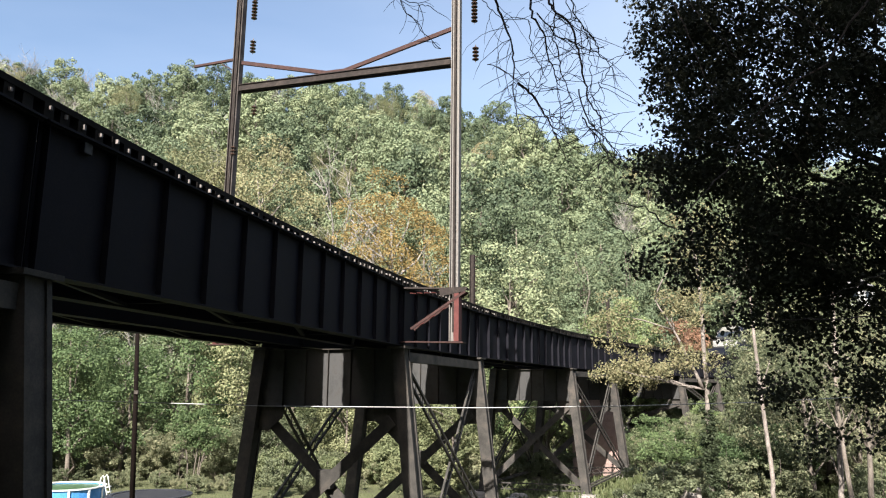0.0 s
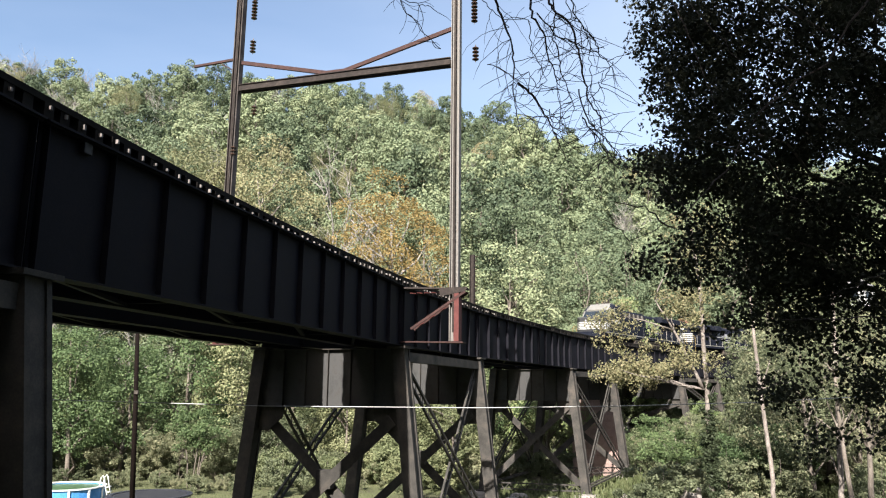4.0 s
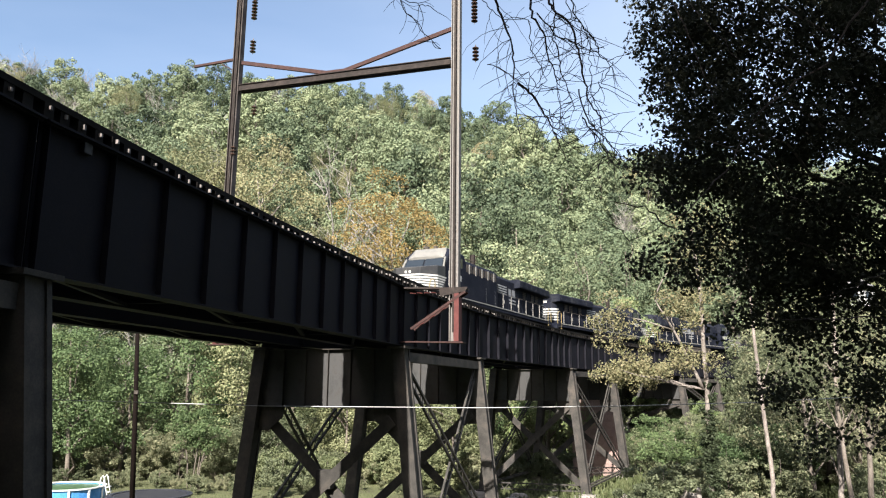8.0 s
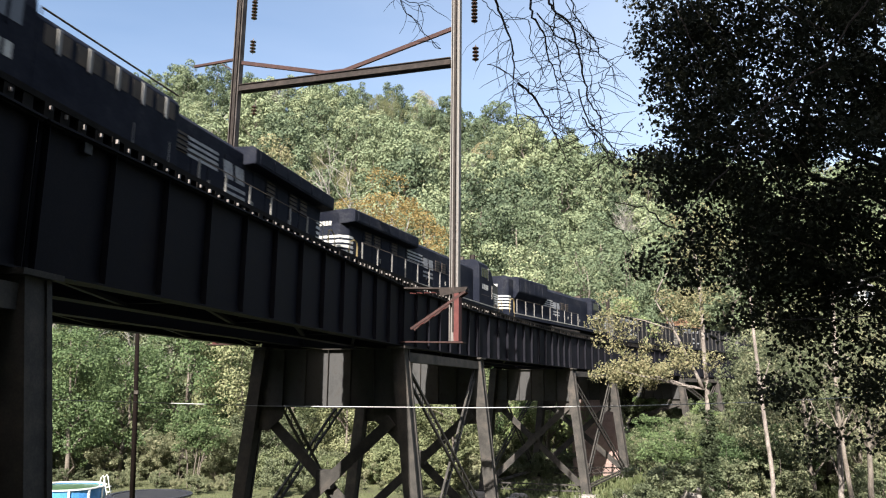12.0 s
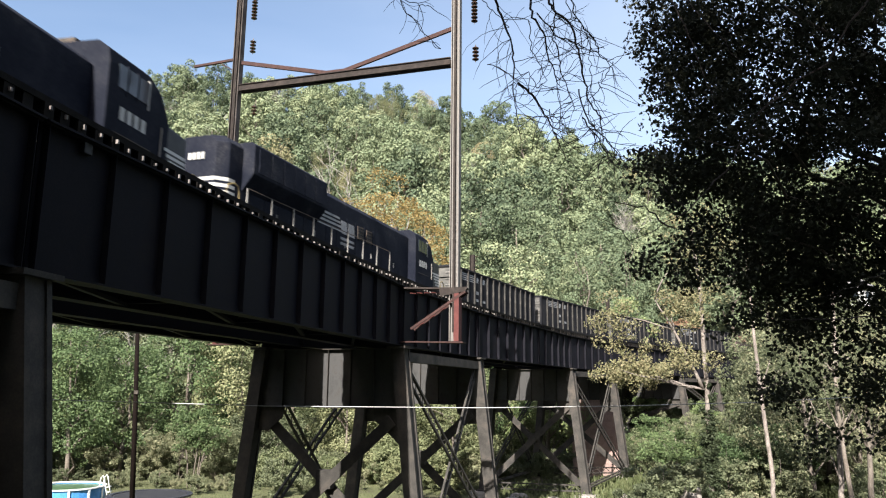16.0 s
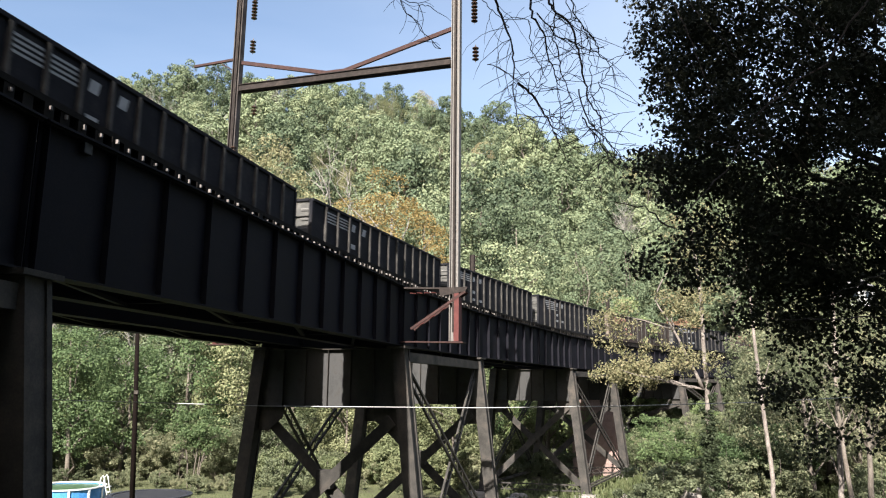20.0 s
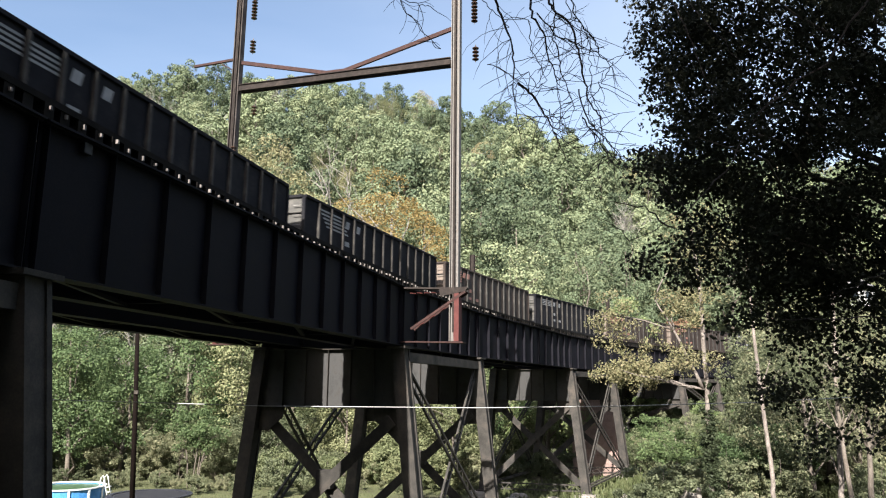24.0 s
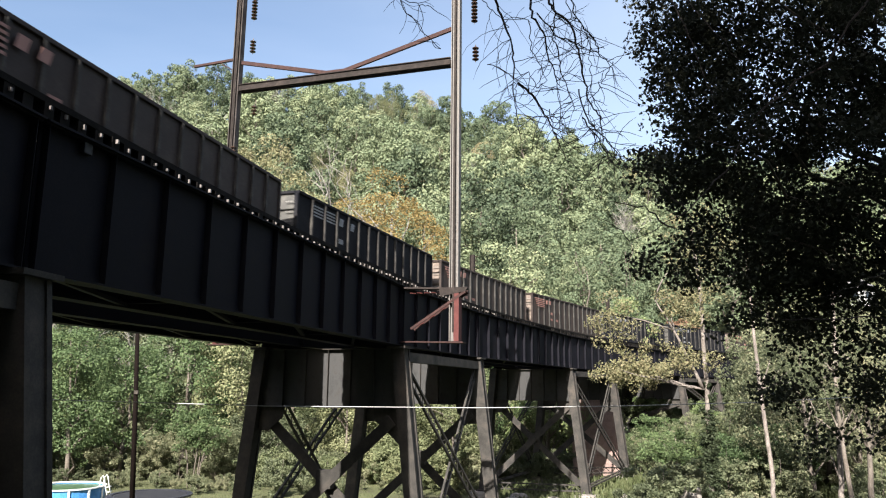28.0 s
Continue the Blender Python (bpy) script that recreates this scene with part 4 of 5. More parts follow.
def build_thicket():
    """Low growth round the far towers, kept under the spans, and the trees right of them."""
    rng = random.Random(47)
    for i in range(115):
        y = rng.uniform(47, 104)
        u = rng.uniform(0.25, 0.47)
        x = u * y
        g = ground(x, y)
        side = off_line(x, y)
        if u < 0.30 and y < 58 or u < 0.34 and y < 50:
            continue
        k = rng.uniform(0.5, 0.95)
        if -3.5 < side < 10 and g + 5.4 * k > 9.6:
            k = (9.6 - g) / 5.4
            if k < 0.25:
                continue
        if side < -3.5 and u < 0.37:
            k = min(k, (7.0 - g) / 5.2)
        if k < 0.2:
            continue
        plant("shrub", SHRUBS[rng.choice((0, 0, 1, 2))], x, y, k, rng.uniform(0, 6.28), "leafy shrub among the viaduct's far towers", "shrub", "thicket shrubs")
    for i in range(26):
        y = rng.uniform(52, 90)
        u = rng.uniform(0.43, 0.60)
        if off_line(u * y, y) > -6:
            continue
        plant("tree", VALLEY[rng.randrange(2)], u * y, y, rng.uniform(0.75, 1.15), rng.uniform(0, 6.28), "leafy green tree beyond the slender trunks", "tree", "valley trees")


build_thicket()
build_trunk_tree("young_tree", [[(-19.6, 59.5, 0.3), (-19.7, 59.5, 2.2), (-20.1, 59.5, 4.2)], [(-19.3, 59.5, 0.3), (-19.1, 59.6, 2.4), (-18.9, 59.6, 4.6)], [(-18.9, 59.5, 0.3), (-18.6, 59.4, 2.2), (-18.1, 59.4, 4.0)], [(-19.0, 59.7, 0.3), (-18.9, 59.8, 2.4), (-18.7, 59.9, 4.4)]], [(0.06, 0.03)] * 4,
                 [((-19, 59.4, 4.6), (2.4, 1.4, 1.8), 90)], M_LEAF, "clump of thin grey stems under green leaves", bark=M_BARK)

# ---- train ----
# Blue mixed into the black stands in for reflected sky
M_BLACK = material("black_locomotive_paint", [(0.0055, 0.007, 0.0135), (0.009, 0.011, 0.019), (0.0155, 0.0175, 0.026), (0.036, 0.037, 0.043)], 0.7, 0.0, 0.9, 0.1, 14, spec=0.05)
# Lighter copy of the black paint: sun on the nose is put in
M_NOSE_LIT = material("sunlit_black_nose_paint", [(0.02, 0.021, 0.025), (0.032, 0.033, 0.037), (0.055, 0.053, 0.052)], 0.5, 0.0, 1.4, 0.1, 14, spec=0.2)
M_WHITE = material("white_striping", [(0.36, 0.36, 0.355), (0.50, 0.50, 0.49)], 0.5, 0.0, 2.0, 0.05, 30)
M_CREAM = material("white_cab_roof", [(0.13, 0.128, 0.122), (0.19, 0.186, 0.176)], 0.5, 0.0, 2.0, 0.05, 30)
M_UNDER = material("grimy_running_gear", [(0.025, 0.022, 0.02), (0.06, 0.05, 0.043), (0.09, 0.065, 0.05)], 0.85, 0.1, 3.0, 0.3, 30)
M_YELLOW = material("ochre_handrail", [(0.15, 0.11, 0.04), (0.23, 0.18, 0.08)], 0.5, 0.0, 4, 0.1)
M_RAILING = material("grey_handrail", [(0.15, 0.145, 0.14), (0.24, 0.235, 0.23)], 0.5, 0.0, 4, 0.1)
M_CAR = material("coal_car_black", [(0.008, 0.0085, 0.0115), (0.015, 0.0155, 0.0195), (0.033, 0.032, 0.033)], 0.75, 0.0, 0.9, 0.15, 18, spec=0.06)
M_CAR_BROWN = material("coal_car_brown", [(0.022, 0.0165, 0.0155), (0.037, 0.028, 0.026), (0.065, 0.053, 0.048)], 0.65, 0.0, 0.9, 0.15, 18, spec=0.2)
# Posts greyer than the car bodies, with sun on their edges painted in
M_POST = material("sunlit_side_post", [(0.026, 0.025, 0.025), (0.047, 0.045, 0.044), (0.088, 0.082, 0.077)], 0.75, 0.0, 1.2, 0.15, 18, spec=0.15)
# Ends lighter than the sides: dust, and sunlight mixed into the colour
M_END = material("sunlit_dusty_end", [(0.05, 0.05, 0.05), (0.085, 0.083, 0.08), (0.13, 0.125, 0.118)], 0.7, 0.0, 1.4, 0.15, 18)
M_END_BROWN = material("sunlit_dusty_brown_end", [(0.12, 0.092, 0.078), (0.18, 0.145, 0.125), (0.24, 0.2, 0.175)], 0.7, 0.0, 1.4, 0.15, 18)
M_RED = material("faded_red_striping", [(0.22, 0.10, 0.085), (0.33, 0.18, 0.15)], 0.6, 0.0, 3, 0.05)
M_PALE = material("pale_stencil", [(0.32, 0.32, 0.315), (0.46, 0.46, 0.45)], 0.6, 0.0, 6, 0.05)
M_STENCIL = material("weathered_stencil", [(0.10, 0.105, 0.12), (0.20, 0.205, 0.225), (0.28, 0.285, 0.30)], 0.6, 0.0, 5, 0.05)
M_STRIPE = material("weathered_side_striping", [(0.16, 0.165, 0.18), (0.30, 0.305, 0.32)], 0.6, 0.0, 3, 0.05)
M_GLASS = bpy.data.materials.new("window_glass")
M_GLASS.use_nodes = True
gb = M_GLASS.node_tree.nodes["Principled BSDF"]
gb.inputs["Base Color"].default_value, gb.inputs["Roughness"].default_value, gb.inputs["IOR"].default_value = (0.02, 0.026, 0.034, 1), 0.08, 1.5

SPEED = 8.125                     # metres a second along the track's centre
NOSE_AT_10 = 9.5                  # front coupler of the train at 10 s, along the track's centre
LOCO_PITCH, CAR_PITCH = 22.85, 15.95
WHEELS = []


def centre_line(c, z=0.0):
    """The place c metres along the track's centre, at the rail's top."""
    return line(c / (1 + TRACK * CURV), TRACK, RAIL - DECK + z)


def build_truck(parent, x, axles, base, r, sense=1):
    """A bogie under a vehicle: side frames, springs and keyed wheelsets."""
    sh = Shape()
    half = base / 2
    for y in (-1.02, 1.02):
        sh.prism([(x - half - 0.35, r * 1.05), (x - half - 0.2, r * 1.3), (x - half * 0.5, r * 1.25), (x, r * 1.0), (x + half * 0.5, r * 1.25), (x + half + 0.2, r * 1.3), (x + half + 0.35, r * 1.05), (x + half * 0.6, r * 0.55), (x - half * 0.6, r * 0.55)], y - 0.09, y + 0.09)
    sh.box(x - 0.3, x + 0.3, -1.0, 1.0, r * 0.8, r * 1.5)
    truck = part("truck", sh, M_UNDER, parent, "grimy cast steel bogie")
    for i in range(axles):
        wx = x - half + base * i / (axles - 1)
        w = Shape()
        for y in (-0.77, 0.77):
            w.disc((0, y, 0), (0, 1, 0), r, 0.13, 20)
            w.disc((0, y - math.copysign(0.07, y), 0), (0, 1, 0), r + 0.03, 0.03, 20)
            for k in range(4):
                a = k * math.pi / 2
                w.box(-0.04, 0.04, y - 0.075, y + 0.075, r * 0.35, r * 0.8, Matrix.Rotation(a, 4, "Y"))
        w.disc((0, 0, 0), (0, 1, 0), 0.09, 2.2, 10)
        o = part("wheelset", w, M_UNDER, truck, m=Matrix.Translation((wx, 0, r)))
        WHEELS.append((o, wx, r, sense))
    return truck


def bars(sh, x, y, z, widths, h, gap, side):
    """A row of short flat bars in place of lettering."""
    for w in widths:
        y0, y1 = sorted((y, y + side * 0.006))
        sh.box(min(x, x - side * w), max(x, x - side * w), y0, y1, z, z + h)
        x -= side * (w + gap)
    return sh


def build_gondola(style):
    brown = style == "brown"
    body_m, end_m, mark = (M_CAR_BROWN, M_END_BROWN, M_RED) if brown else (M_CAR, M_END, M_STRIPE)
    car = thing("coal_gondola", Matrix.Identity(4), "brown ribbed coal gondola with faded red striping" if brown else "black ribbed steel coal gondola with white stencils", "gondola", "coal gondolas")
    h, w, z0, z1 = 7.16, 1.50, 1.02, 3.42
    for y in (-w, w):
        part("side_sheet", Shape().box(-h, h, y - 0.015, y + 0.015, z0, z1), body_m, car)
    part("floor", Shape().box(-h, h, -w + 0.02, w - 0.02, 1.15, 1.2), M_UNDER, car)
    for x in (-h, h):
        part("end_panel", Shape().box(x - 0.015, x + 0.015, -w, w, 1.35, z1 - 0.05), end_m, car)
        ex0, ex1 = (x - 0.1, x) if x < 0 else (x, x + 0.1)
        for z in (2.1, 2.75):
            part("end_rib", Shape().box(ex0, ex1, -w + 0.1, w - 0.1, z - 0.02, z + 0.02), end_m, car)
        for yy in (-1.5, 1.5):
            part("corner_post", Shape().box(ex0 - 0.01, ex1 + 0.01, yy - 0.07, yy + 0.07, 1.0, z1 - 0.09), body_m, car)
        part("coupler", Shape().box(min(x, x * 1.113), max(x, x * 1.113), -0.12, 0.12, 0.75, 1.0), M_UNDER, car)
        part("platform", Shape().box(min(x * 0.93, x * 1.02), max(x * 0.93, x * 1.02), -1.45, 1.45, 0.98, 1.06), M_UNDER, car)
        k = math.copysign(1, x)
        for i in range(6):
            z = 1.1 + 0.38 * i
            part("ladder_rung", Shape().box(min(x + k * 0.1, x + k * 0.12), max(x + k * 0.1, x + k * 0.12), 1.05, 1.4, z, z + 0.025), M_RAILING, car)
        for ww, z in ((0.5, 3.0), (0.85, 2.88), (0.6, 2.66), (0.75, 2.54), (0.9, 2.42)):
            part("stencil_bar", Shape().box(min(x + k * 0.016, x + k * 0.022), max(x + k * 0.016, x + k * 0.022), -0.3, -0.3 + ww, z, z + 0.075), mark if brown else M_PALE, car)
    rim = Shape()
    for y in (-w, w):
        rim.box(-h - 0.05, h + 0.05, y - 0.09, y + 0.09, z1 - 0.09, z1 + 0.03)
    for x in (-h, h):
        rim.box(x - 0.09, x + 0.09, -w + 0.09, w - 0.09, z1 - 0.09, z1 + 0.03)
    part("top_chord", rim, body_m, car, bevel=0.02)
    for y in (-w, w):
        sill = Shape()
        sill.box(-h, h, y - 0.1, y + 0.1, z0 - 0.12, z0 + 0.08)
        part("side_sill", sill, body_m, car)
    part("centre_sill", Shape().box(-h - 0.2, h + 0.2, -0.2, 0.2, 0.7, 1.1), M_UNDER, car)
    for x in (-2.4, 2.4):
        part("hopper", Shape().loft([[(x - 1.8, -1.3, 1.2), (x + 1.8, -1.3, 1.2), (x + 1.8, 1.3, 1.2), (x - 1.8, 1.3, 1.2)], [(x - 0.7, -1.0, 0.45), (x + 0.7, -1.0, 0.45), (x + 0.7, 1.0, 0.45), (x - 0.7, 1.0, 0.45)]]), body_m, car)
    n = 14
    for y, sg in ((w, 1), (-w, -1)):
        first = None
        a, b = sorted((y + sg * 0.016, y + sg * 0.11))
        for i in range(1, n):
            mm = Matrix.Translation((-h + 2 * h * i / n, 0, 0))
            if first is None:
                first = part("side_post", Shape().box(-0.045, 0.045, a, b, z0 + 0.08, z1 - 0.09), M_POST, car, m=mm)
            else:
                shared("side_post", first.data, car, mm)
    for sg in (1, -1):
        y = sg * (w + 0.016)
        xf = sg * (h - 0.35)
        y0, y1 = sorted((y, y + sg * 0.006))
        if brown:
            for i in range(5):
                x0 = sg * h - sg * (0.26 + 0.1 * i)
                x1 = sg * h - sg * 2.06
                part("stripe", Shape().box(min(x0, x1), max(x0, x1), y0 + sg * 0.1, y1 + sg * 0.1, 3.06 - 0.14 * i, 3.13 - 0.14 * i), mark, car)
        elif style != "slant":
            for k in range(2):
                for i in range(4):
                    x0 = sg * h - sg * (1.12 + 1.03 * k)
                    part("stripe", Shape().box(min(x0, x0 - sg * 0.86), max(x0, x0 - sg * 0.86), y0, y1, 3.12 - 0.125 * i, 3.18 - 0.125 * i), mark, car)
        else:
            for i in range(5):
                x0 = sg * h - sg * (1.15 + 0.14 * i)
                part("stripe", Shape().box(min(x0, x0 - sg * 1.9), max(x0, x0 - sg * 1.9), y0, y1, 3.1 - 0.15 * i, 3.17 - 0.15 * i), mark, car)
        x0 = sg * h - sg * 3.25
        for k in range(2):
            xx = x0 - sg * 1.03 * k
            if brown:
                xx = sg * h - sg * (2.15 + 0.62 * k)
            part("emblem", Shape().prism([(xx - sg * 0.1, 2.8), (xx - sg * 0.42, 2.8), (xx - sg * 0.5, 3.12), (xx - sg * 0.18, 3.12)], y0 + (sg * 0.1 if brown else 0), y1 + (sg * 0.1 if brown else 0)), mark, car)
        for xs_, zs_, ws_, hs_ in ((3.35, 2.05, 0.4, 0.2), (3.35, 1.6, 0.4, 0.16), (4.4, 1.6, 0.45, 0.16)):
            part("stencil_bar", bars(Shape(), sg * h - sg * xs_, y, zs_, (ws_,), hs_, 0.1, sg), mark, car)
    for x in (-5.4, 5.4):
        build_truck(car, x, 2, 1.78, 0.46)
    return car


def raise_roof(ob, z0, k):
    """Make a part taller above the height z0."""
    for v in ob.data.vertices:
        if v.co.z > z0:
            v.co.z = z0 + (v.co.z - z0) * k


def build_loco(kind, sense=1):
    """A six-axle diesel; x is the cab end. kind: 'wing' (radiator overhang at the rear end) or 'flare'."""
    loco = thing("diesel_locomotive", Matrix.Identity(4), "black six-axle freight diesel locomotive with white stripes", "locomotive", "locomotives")
    end_x = 10.75
    part("underframe", Shape().box(-end_x, end_x, -1.48, 1.48, 1.32, 1.62).box(-end_x + 0.3, end_x - 0.3, -0.9, 0.9, 0.95, 1.34), M_BLACK, loco, bevel=0.02)
    for y in (-1.49, 1.49):
        edge = Shape()
        edge.box(-end_x + 0.9, end_x - 1.2, y - 0.012, y + 0.012, 1.56, 1.63)
        part("sill_stripe", edge, M_RAILING, loco)
    part("fuel_tank", Shape().loft([[(x, -1.35, 1.15), (x, 1.35, 1.15), (x, 1.4, 0.7), (x, 1.0, 0.32), (x, -1.0, 0.32), (x, -1.4, 0.7)] for x in (-3.1, 3.1)]), M_UNDER, loco, bevel=0.03)
    for x in (-6.7, 6.7):
        build_truck(loco, x, 3, 3.9, 0.52, sense)
    for k in (1, -1):
        p = Shape().prism([(k * (end_x - 0.25), 1.5), (k * (end_x + 0.02), 1.5), (k * (end_x + 0.18), 0.25), (k * (end_x - 0.15), 0.25)], -1.5, 1.5)
        part("plow", p, M_BLACK, loco)
        part("coupler", Shape().box(min(k * end_x, k * (end_x + 0.65)), max(k * end_x, k * (end_x + 0.65)), -0.13, 0.13, 0.78, 1.02), M_UNDER, loco)
        for y in (-1.35, 1.35):
            for i in range(4):
                stp = Shape()
                stp.box(min(k * 9.95, k * 10.6), max(k * 9.95, k * 10.6), y - 0.14, y + 0.14, 0.4 + 0.3 * i, 0.44 + 0.3 * i)
                part("step", stp, M_UNDER, loco)
        rail_m = M_YELLOW
        for y in (-1.46, 1.46):
            gr = Shape()
            top = 2.62 if k < 0 else 2.25
            gr.tube([(k * 10.62, y, 0.6), (k * 10.62, y, top - 0.42), (k * 10.5, y, top - 0.12), (k * 10.2, y, top)], 0.03, 6)
            gr.tube([(k * 9.92, y, 0.6), (k * 9.92, y, top - 0.27), (k * 9.98, y, top - 0.07), (k * 10.2, y, top)], 0.03, 6)
            part("grab_rail", gr, rail_m, loco, "ochre step handrail")
    # short hood and cab
    plan = ((8.6, -1.48), (9.65, -1.48), (10.5, -0.8), (10.5, 0.8), (9.65, 1.48), (8.6, 1.48))
    top_z = (3.2, 3.12, 2.96, 2.96, 3.12, 3.2)
    part("nose", Shape().loft([[(x, y, 1.3) for x, y in plan], [(x, y, z) for (x, y), z in zip(plan, top_z)]]), M_NOSE_LIT, loco, bevel=0.05)
    for i in range(5):
        z = 1.86 + 0.15 * i
        xe = 8.55 + 0.12 * (4 - i)
        path = ((xe, 1.486), (9.655, 1.486), (10.506, 0.803), (10.506, -0.803), (9.655, -1.486), (xe, -1.486))
        sp = Shape()
        sp.v = [(x, y, zz) for x, y in path for zz in (z, z + 0.09)] + [(x - 0.03, y * 0.97, zz) for x, y in path for zz in (z, z + 0.09)]
        sp.f = [(2 * k, 2 * k + 2, 2 * k + 3, 2 * k + 1) for k in range(5)]
        part("nose_stripe", sp, M_WHITE, loco, "white nose stripe")
    sec_ = lambda xa, xb, xc: [(xa, -1.48, 1.62), (xa, 1.48, 1.62), (xa, 1.48, 3.15), (xb, 1.47, 3.72), (xc, 1.42, 3.98), (xc, 1.1, 4.17), (xc, -1.1, 4.17), (xc, -1.42, 3.98), (xb, -1.47, 3.72), (xa, -1.48, 3.15)]
    cab = part("cab", Shape().loft([sec_(5.95, 5.95, 5.95), sec_(8.72, 8.28, 7.75)]), M_BLACK, loco, bevel=0.03)
    brow = Shape().loft([[(x, -w_, z0), (x - 0.0, -w_ + 0.3, z1), (x, w_ - 0.3, z1), (x, w_, z0), (x - 0.05, w_, z0 - 0.06), (x - 0.05, -w_, z0 - 0.06)] for x, w_, z0, z1 in ((7.1, 1.36, 3.97, 4.2), (7.75, 1.32, 3.95, 4.19), (8.05, 1.24, 3.84, 4.02), (8.36, 1.16, 3.64, 3.74))])
    part("roof_front", brow, M_CREAM, cab, "white cab roof front")
    for y in (-0.3, 0.3):
        part("beacon", Shape().box(7.5, 7.75, y - 0.1, y + 0.1, 4.2, 4.32), M_UNDER, cab)
    for sg in (-1, 1):
        q = [(8.77, sg * 0.05, 3.14), (8.77, sg * 1.3, 3.14), (8.4, sg * 1.2, 3.6), (8.4, sg * 0.05, 3.6)]
        part("corner_post", Shape().beam((8.77, sg * 1.4, 3.1), (8.37, sg * 1.3, 3.64), 0.1, 0.05, (1, 0, 0.6)), M_CREAM, cab, "white cab corner post")
        part("windshield", Shape().add(q + [(x - 0.06, y, z - 0.03) for x, y, z in q], [(0, 1, 2, 3), (7, 6, 5, 4), (0, 4, 5, 1), (1, 5, 6, 2), (2, 6, 7, 3), (3, 7, 4, 0)]), M_GLASS, cab)
        y = sg * 1.478
        for xa, xb in ((7.2, 7.62), (6.75, 7.12), (6.35, 6.68)):
            w_ = part("side_window", Shape().box(xa, xb, y - 0.02, y + 0.012, 3.3, 3.78), M_GLASS, cab)
            part("window_post", Shape().box(xb, xb + 0.06, y - 0.02, y + 0.03, 3.2, 3.84), M_RAILING if xa > 7 else M_BLACK, w_)
        x0 = 7.6 if sg > 0 else 6.5
        for k in range(4):
            xx = x0 - sg * 0.3 * k
            part("number_bar", bars(Shape(), xx, sg * 1.482, 2.58, (0.2,), 0.34, 0.1, sg), M_PALE, cab)
        part("grab_bar", Shape().tube([(8.3, sg * 1.52, 2.1), (8.3, sg * 1.52, 3.0)], 0.02, 5), M_RAILING, cab)
        part("door_seam", Shape().box(6.3, 7.9, min(sg * 1.482, sg * 1.488), max(sg * 1.482, sg * 1.488), 2.2, 2.225), M_UNDER, cab)
    for y in (-0.13, 0.13):
        hl = Shape()
        hl.disc((10.5, y, 2.68), (1, 0, 0), 0.08, 0.05, 14)
        part("headlight", hl, M_PALE, loco)
    part("horn", Shape().box(6.2, 6.45, -0.25, 0.25, 4.18, 4.36), M_UNDER, cab)
    # long hood
    hw = 1.05
    sec = lambda x, w, zt: [(x, -w, 1.62), (x, w, 1.62), (x, w, zt - 0.22), (x, w - 0.25, zt), (x, -w + 0.25, zt), (x, -w, zt - 0.22)]
    part("long_hood", Shape().loft([sec(-10.3, hw - 0.3, 4.06), sec(-9.95, hw, 4.1), sec(-4.0, hw, 4.02), sec(5.94, hw, 4.0)]), M_BLACK, loco, bevel=0.03)
    eq = part("equipment_cab", Shape().loft([[(x, 1.0, 1.62), (x, 1.46, 1.62), (x, 1.46, 3.8), (x, 1.25, 4.02), (x, 1.0, 4.02)] for x in (0.75, 5.94)]), M_BLACK, loco, bevel=0.03)
    for i in range(5):
        x = 1.0 + 0.98 * i
        v_ = part("intake_vent", Shape().box(x, x + 0.8, 1.45, 1.47, 3.3, 3.76), M_UNDER, eq)
        part("vent_post", Shape().box(x + 0.34, x + 0.44, 1.46, 1.5, 3.22, 3.8), M_RAILING, v_)
    part("roof_rail", Shape().tube([(0.8, 1.4, 3.95), (0.8, 1.4, 4.1), (5.8, 1.4, 4.1), (5.8, 1.4, 3.95)], 0.025, 6), M_UNDER, eq)
    for sg in (-1, 1):
        door = None
        for i in range(12):
            mm = Matrix.Translation((-8.7 + 0.92 * i, 0, 0))
            if door is None:
                door = part("hood_door", Shape().box(0, 0.82, min(sg * hw, sg * (hw + 0.02)), max(sg * hw, sg * (hw + 0.02)), 1.75, 3.45), M_BLACK, loco, m=mm)
            else:
                shared("hood_door", door.data, loco, mm)
    for sg in (-1, 1):
        y0, y1 = sorted((sg * (hw + 0.02), sg * (hw + 0.05)))
        for x in (-8.62, -7.7, -5.86, -0.34, 0.58):
            lv = part("louvre", Shape().box(x + 0.08, x + 0.66, y0, y1 - 0.012 if sg > 0 else y1, 2.75, 3.35), M_UNDER, loco, "dusty louvred vent")
            for i in range(4):
                part("slat", Shape().box(x + 0.06, x + 0.68, min(sg * (hw + 0.045), sg * (hw + 0.07)), max(sg * (hw + 0.045), sg * (hw + 0.07)), 2.79 + 0.15 * i, 2.82 + 0.15 * i), M_BLACK, lv)
        for x in (-7.0, -4.2, -1.5, 1.2, 3.9):
            part("latch", Shape().box(x, x + 0.05, y0, y1 + 0.01 if sg > 0 else y1, 2.1, 2.32), M_RAILING, loco)
        part("air_reservoir", Shape().tube([(-3.0, sg * 1.28, 1.12), (3.0, sg * 1.28, 1.12)], 0.14, 10), M_UNDER, loco)
        part("sandbox_hatch", Shape().box(8.9, 9.3, min(sg * 1.482, sg * 1.5), max(sg * 1.482, sg * 1.5), 1.55, 1.85), M_UNDER, loco)
    if kind == "wing":
        xa, xb, zb, wide = -10.3, -3.5, 3.46, 1.52
    else:
        xa, xb, zb, wide = -9.2, -4.0, 3.1, 1.5
    drop = 0.04 if kind == "wing" else 0.5
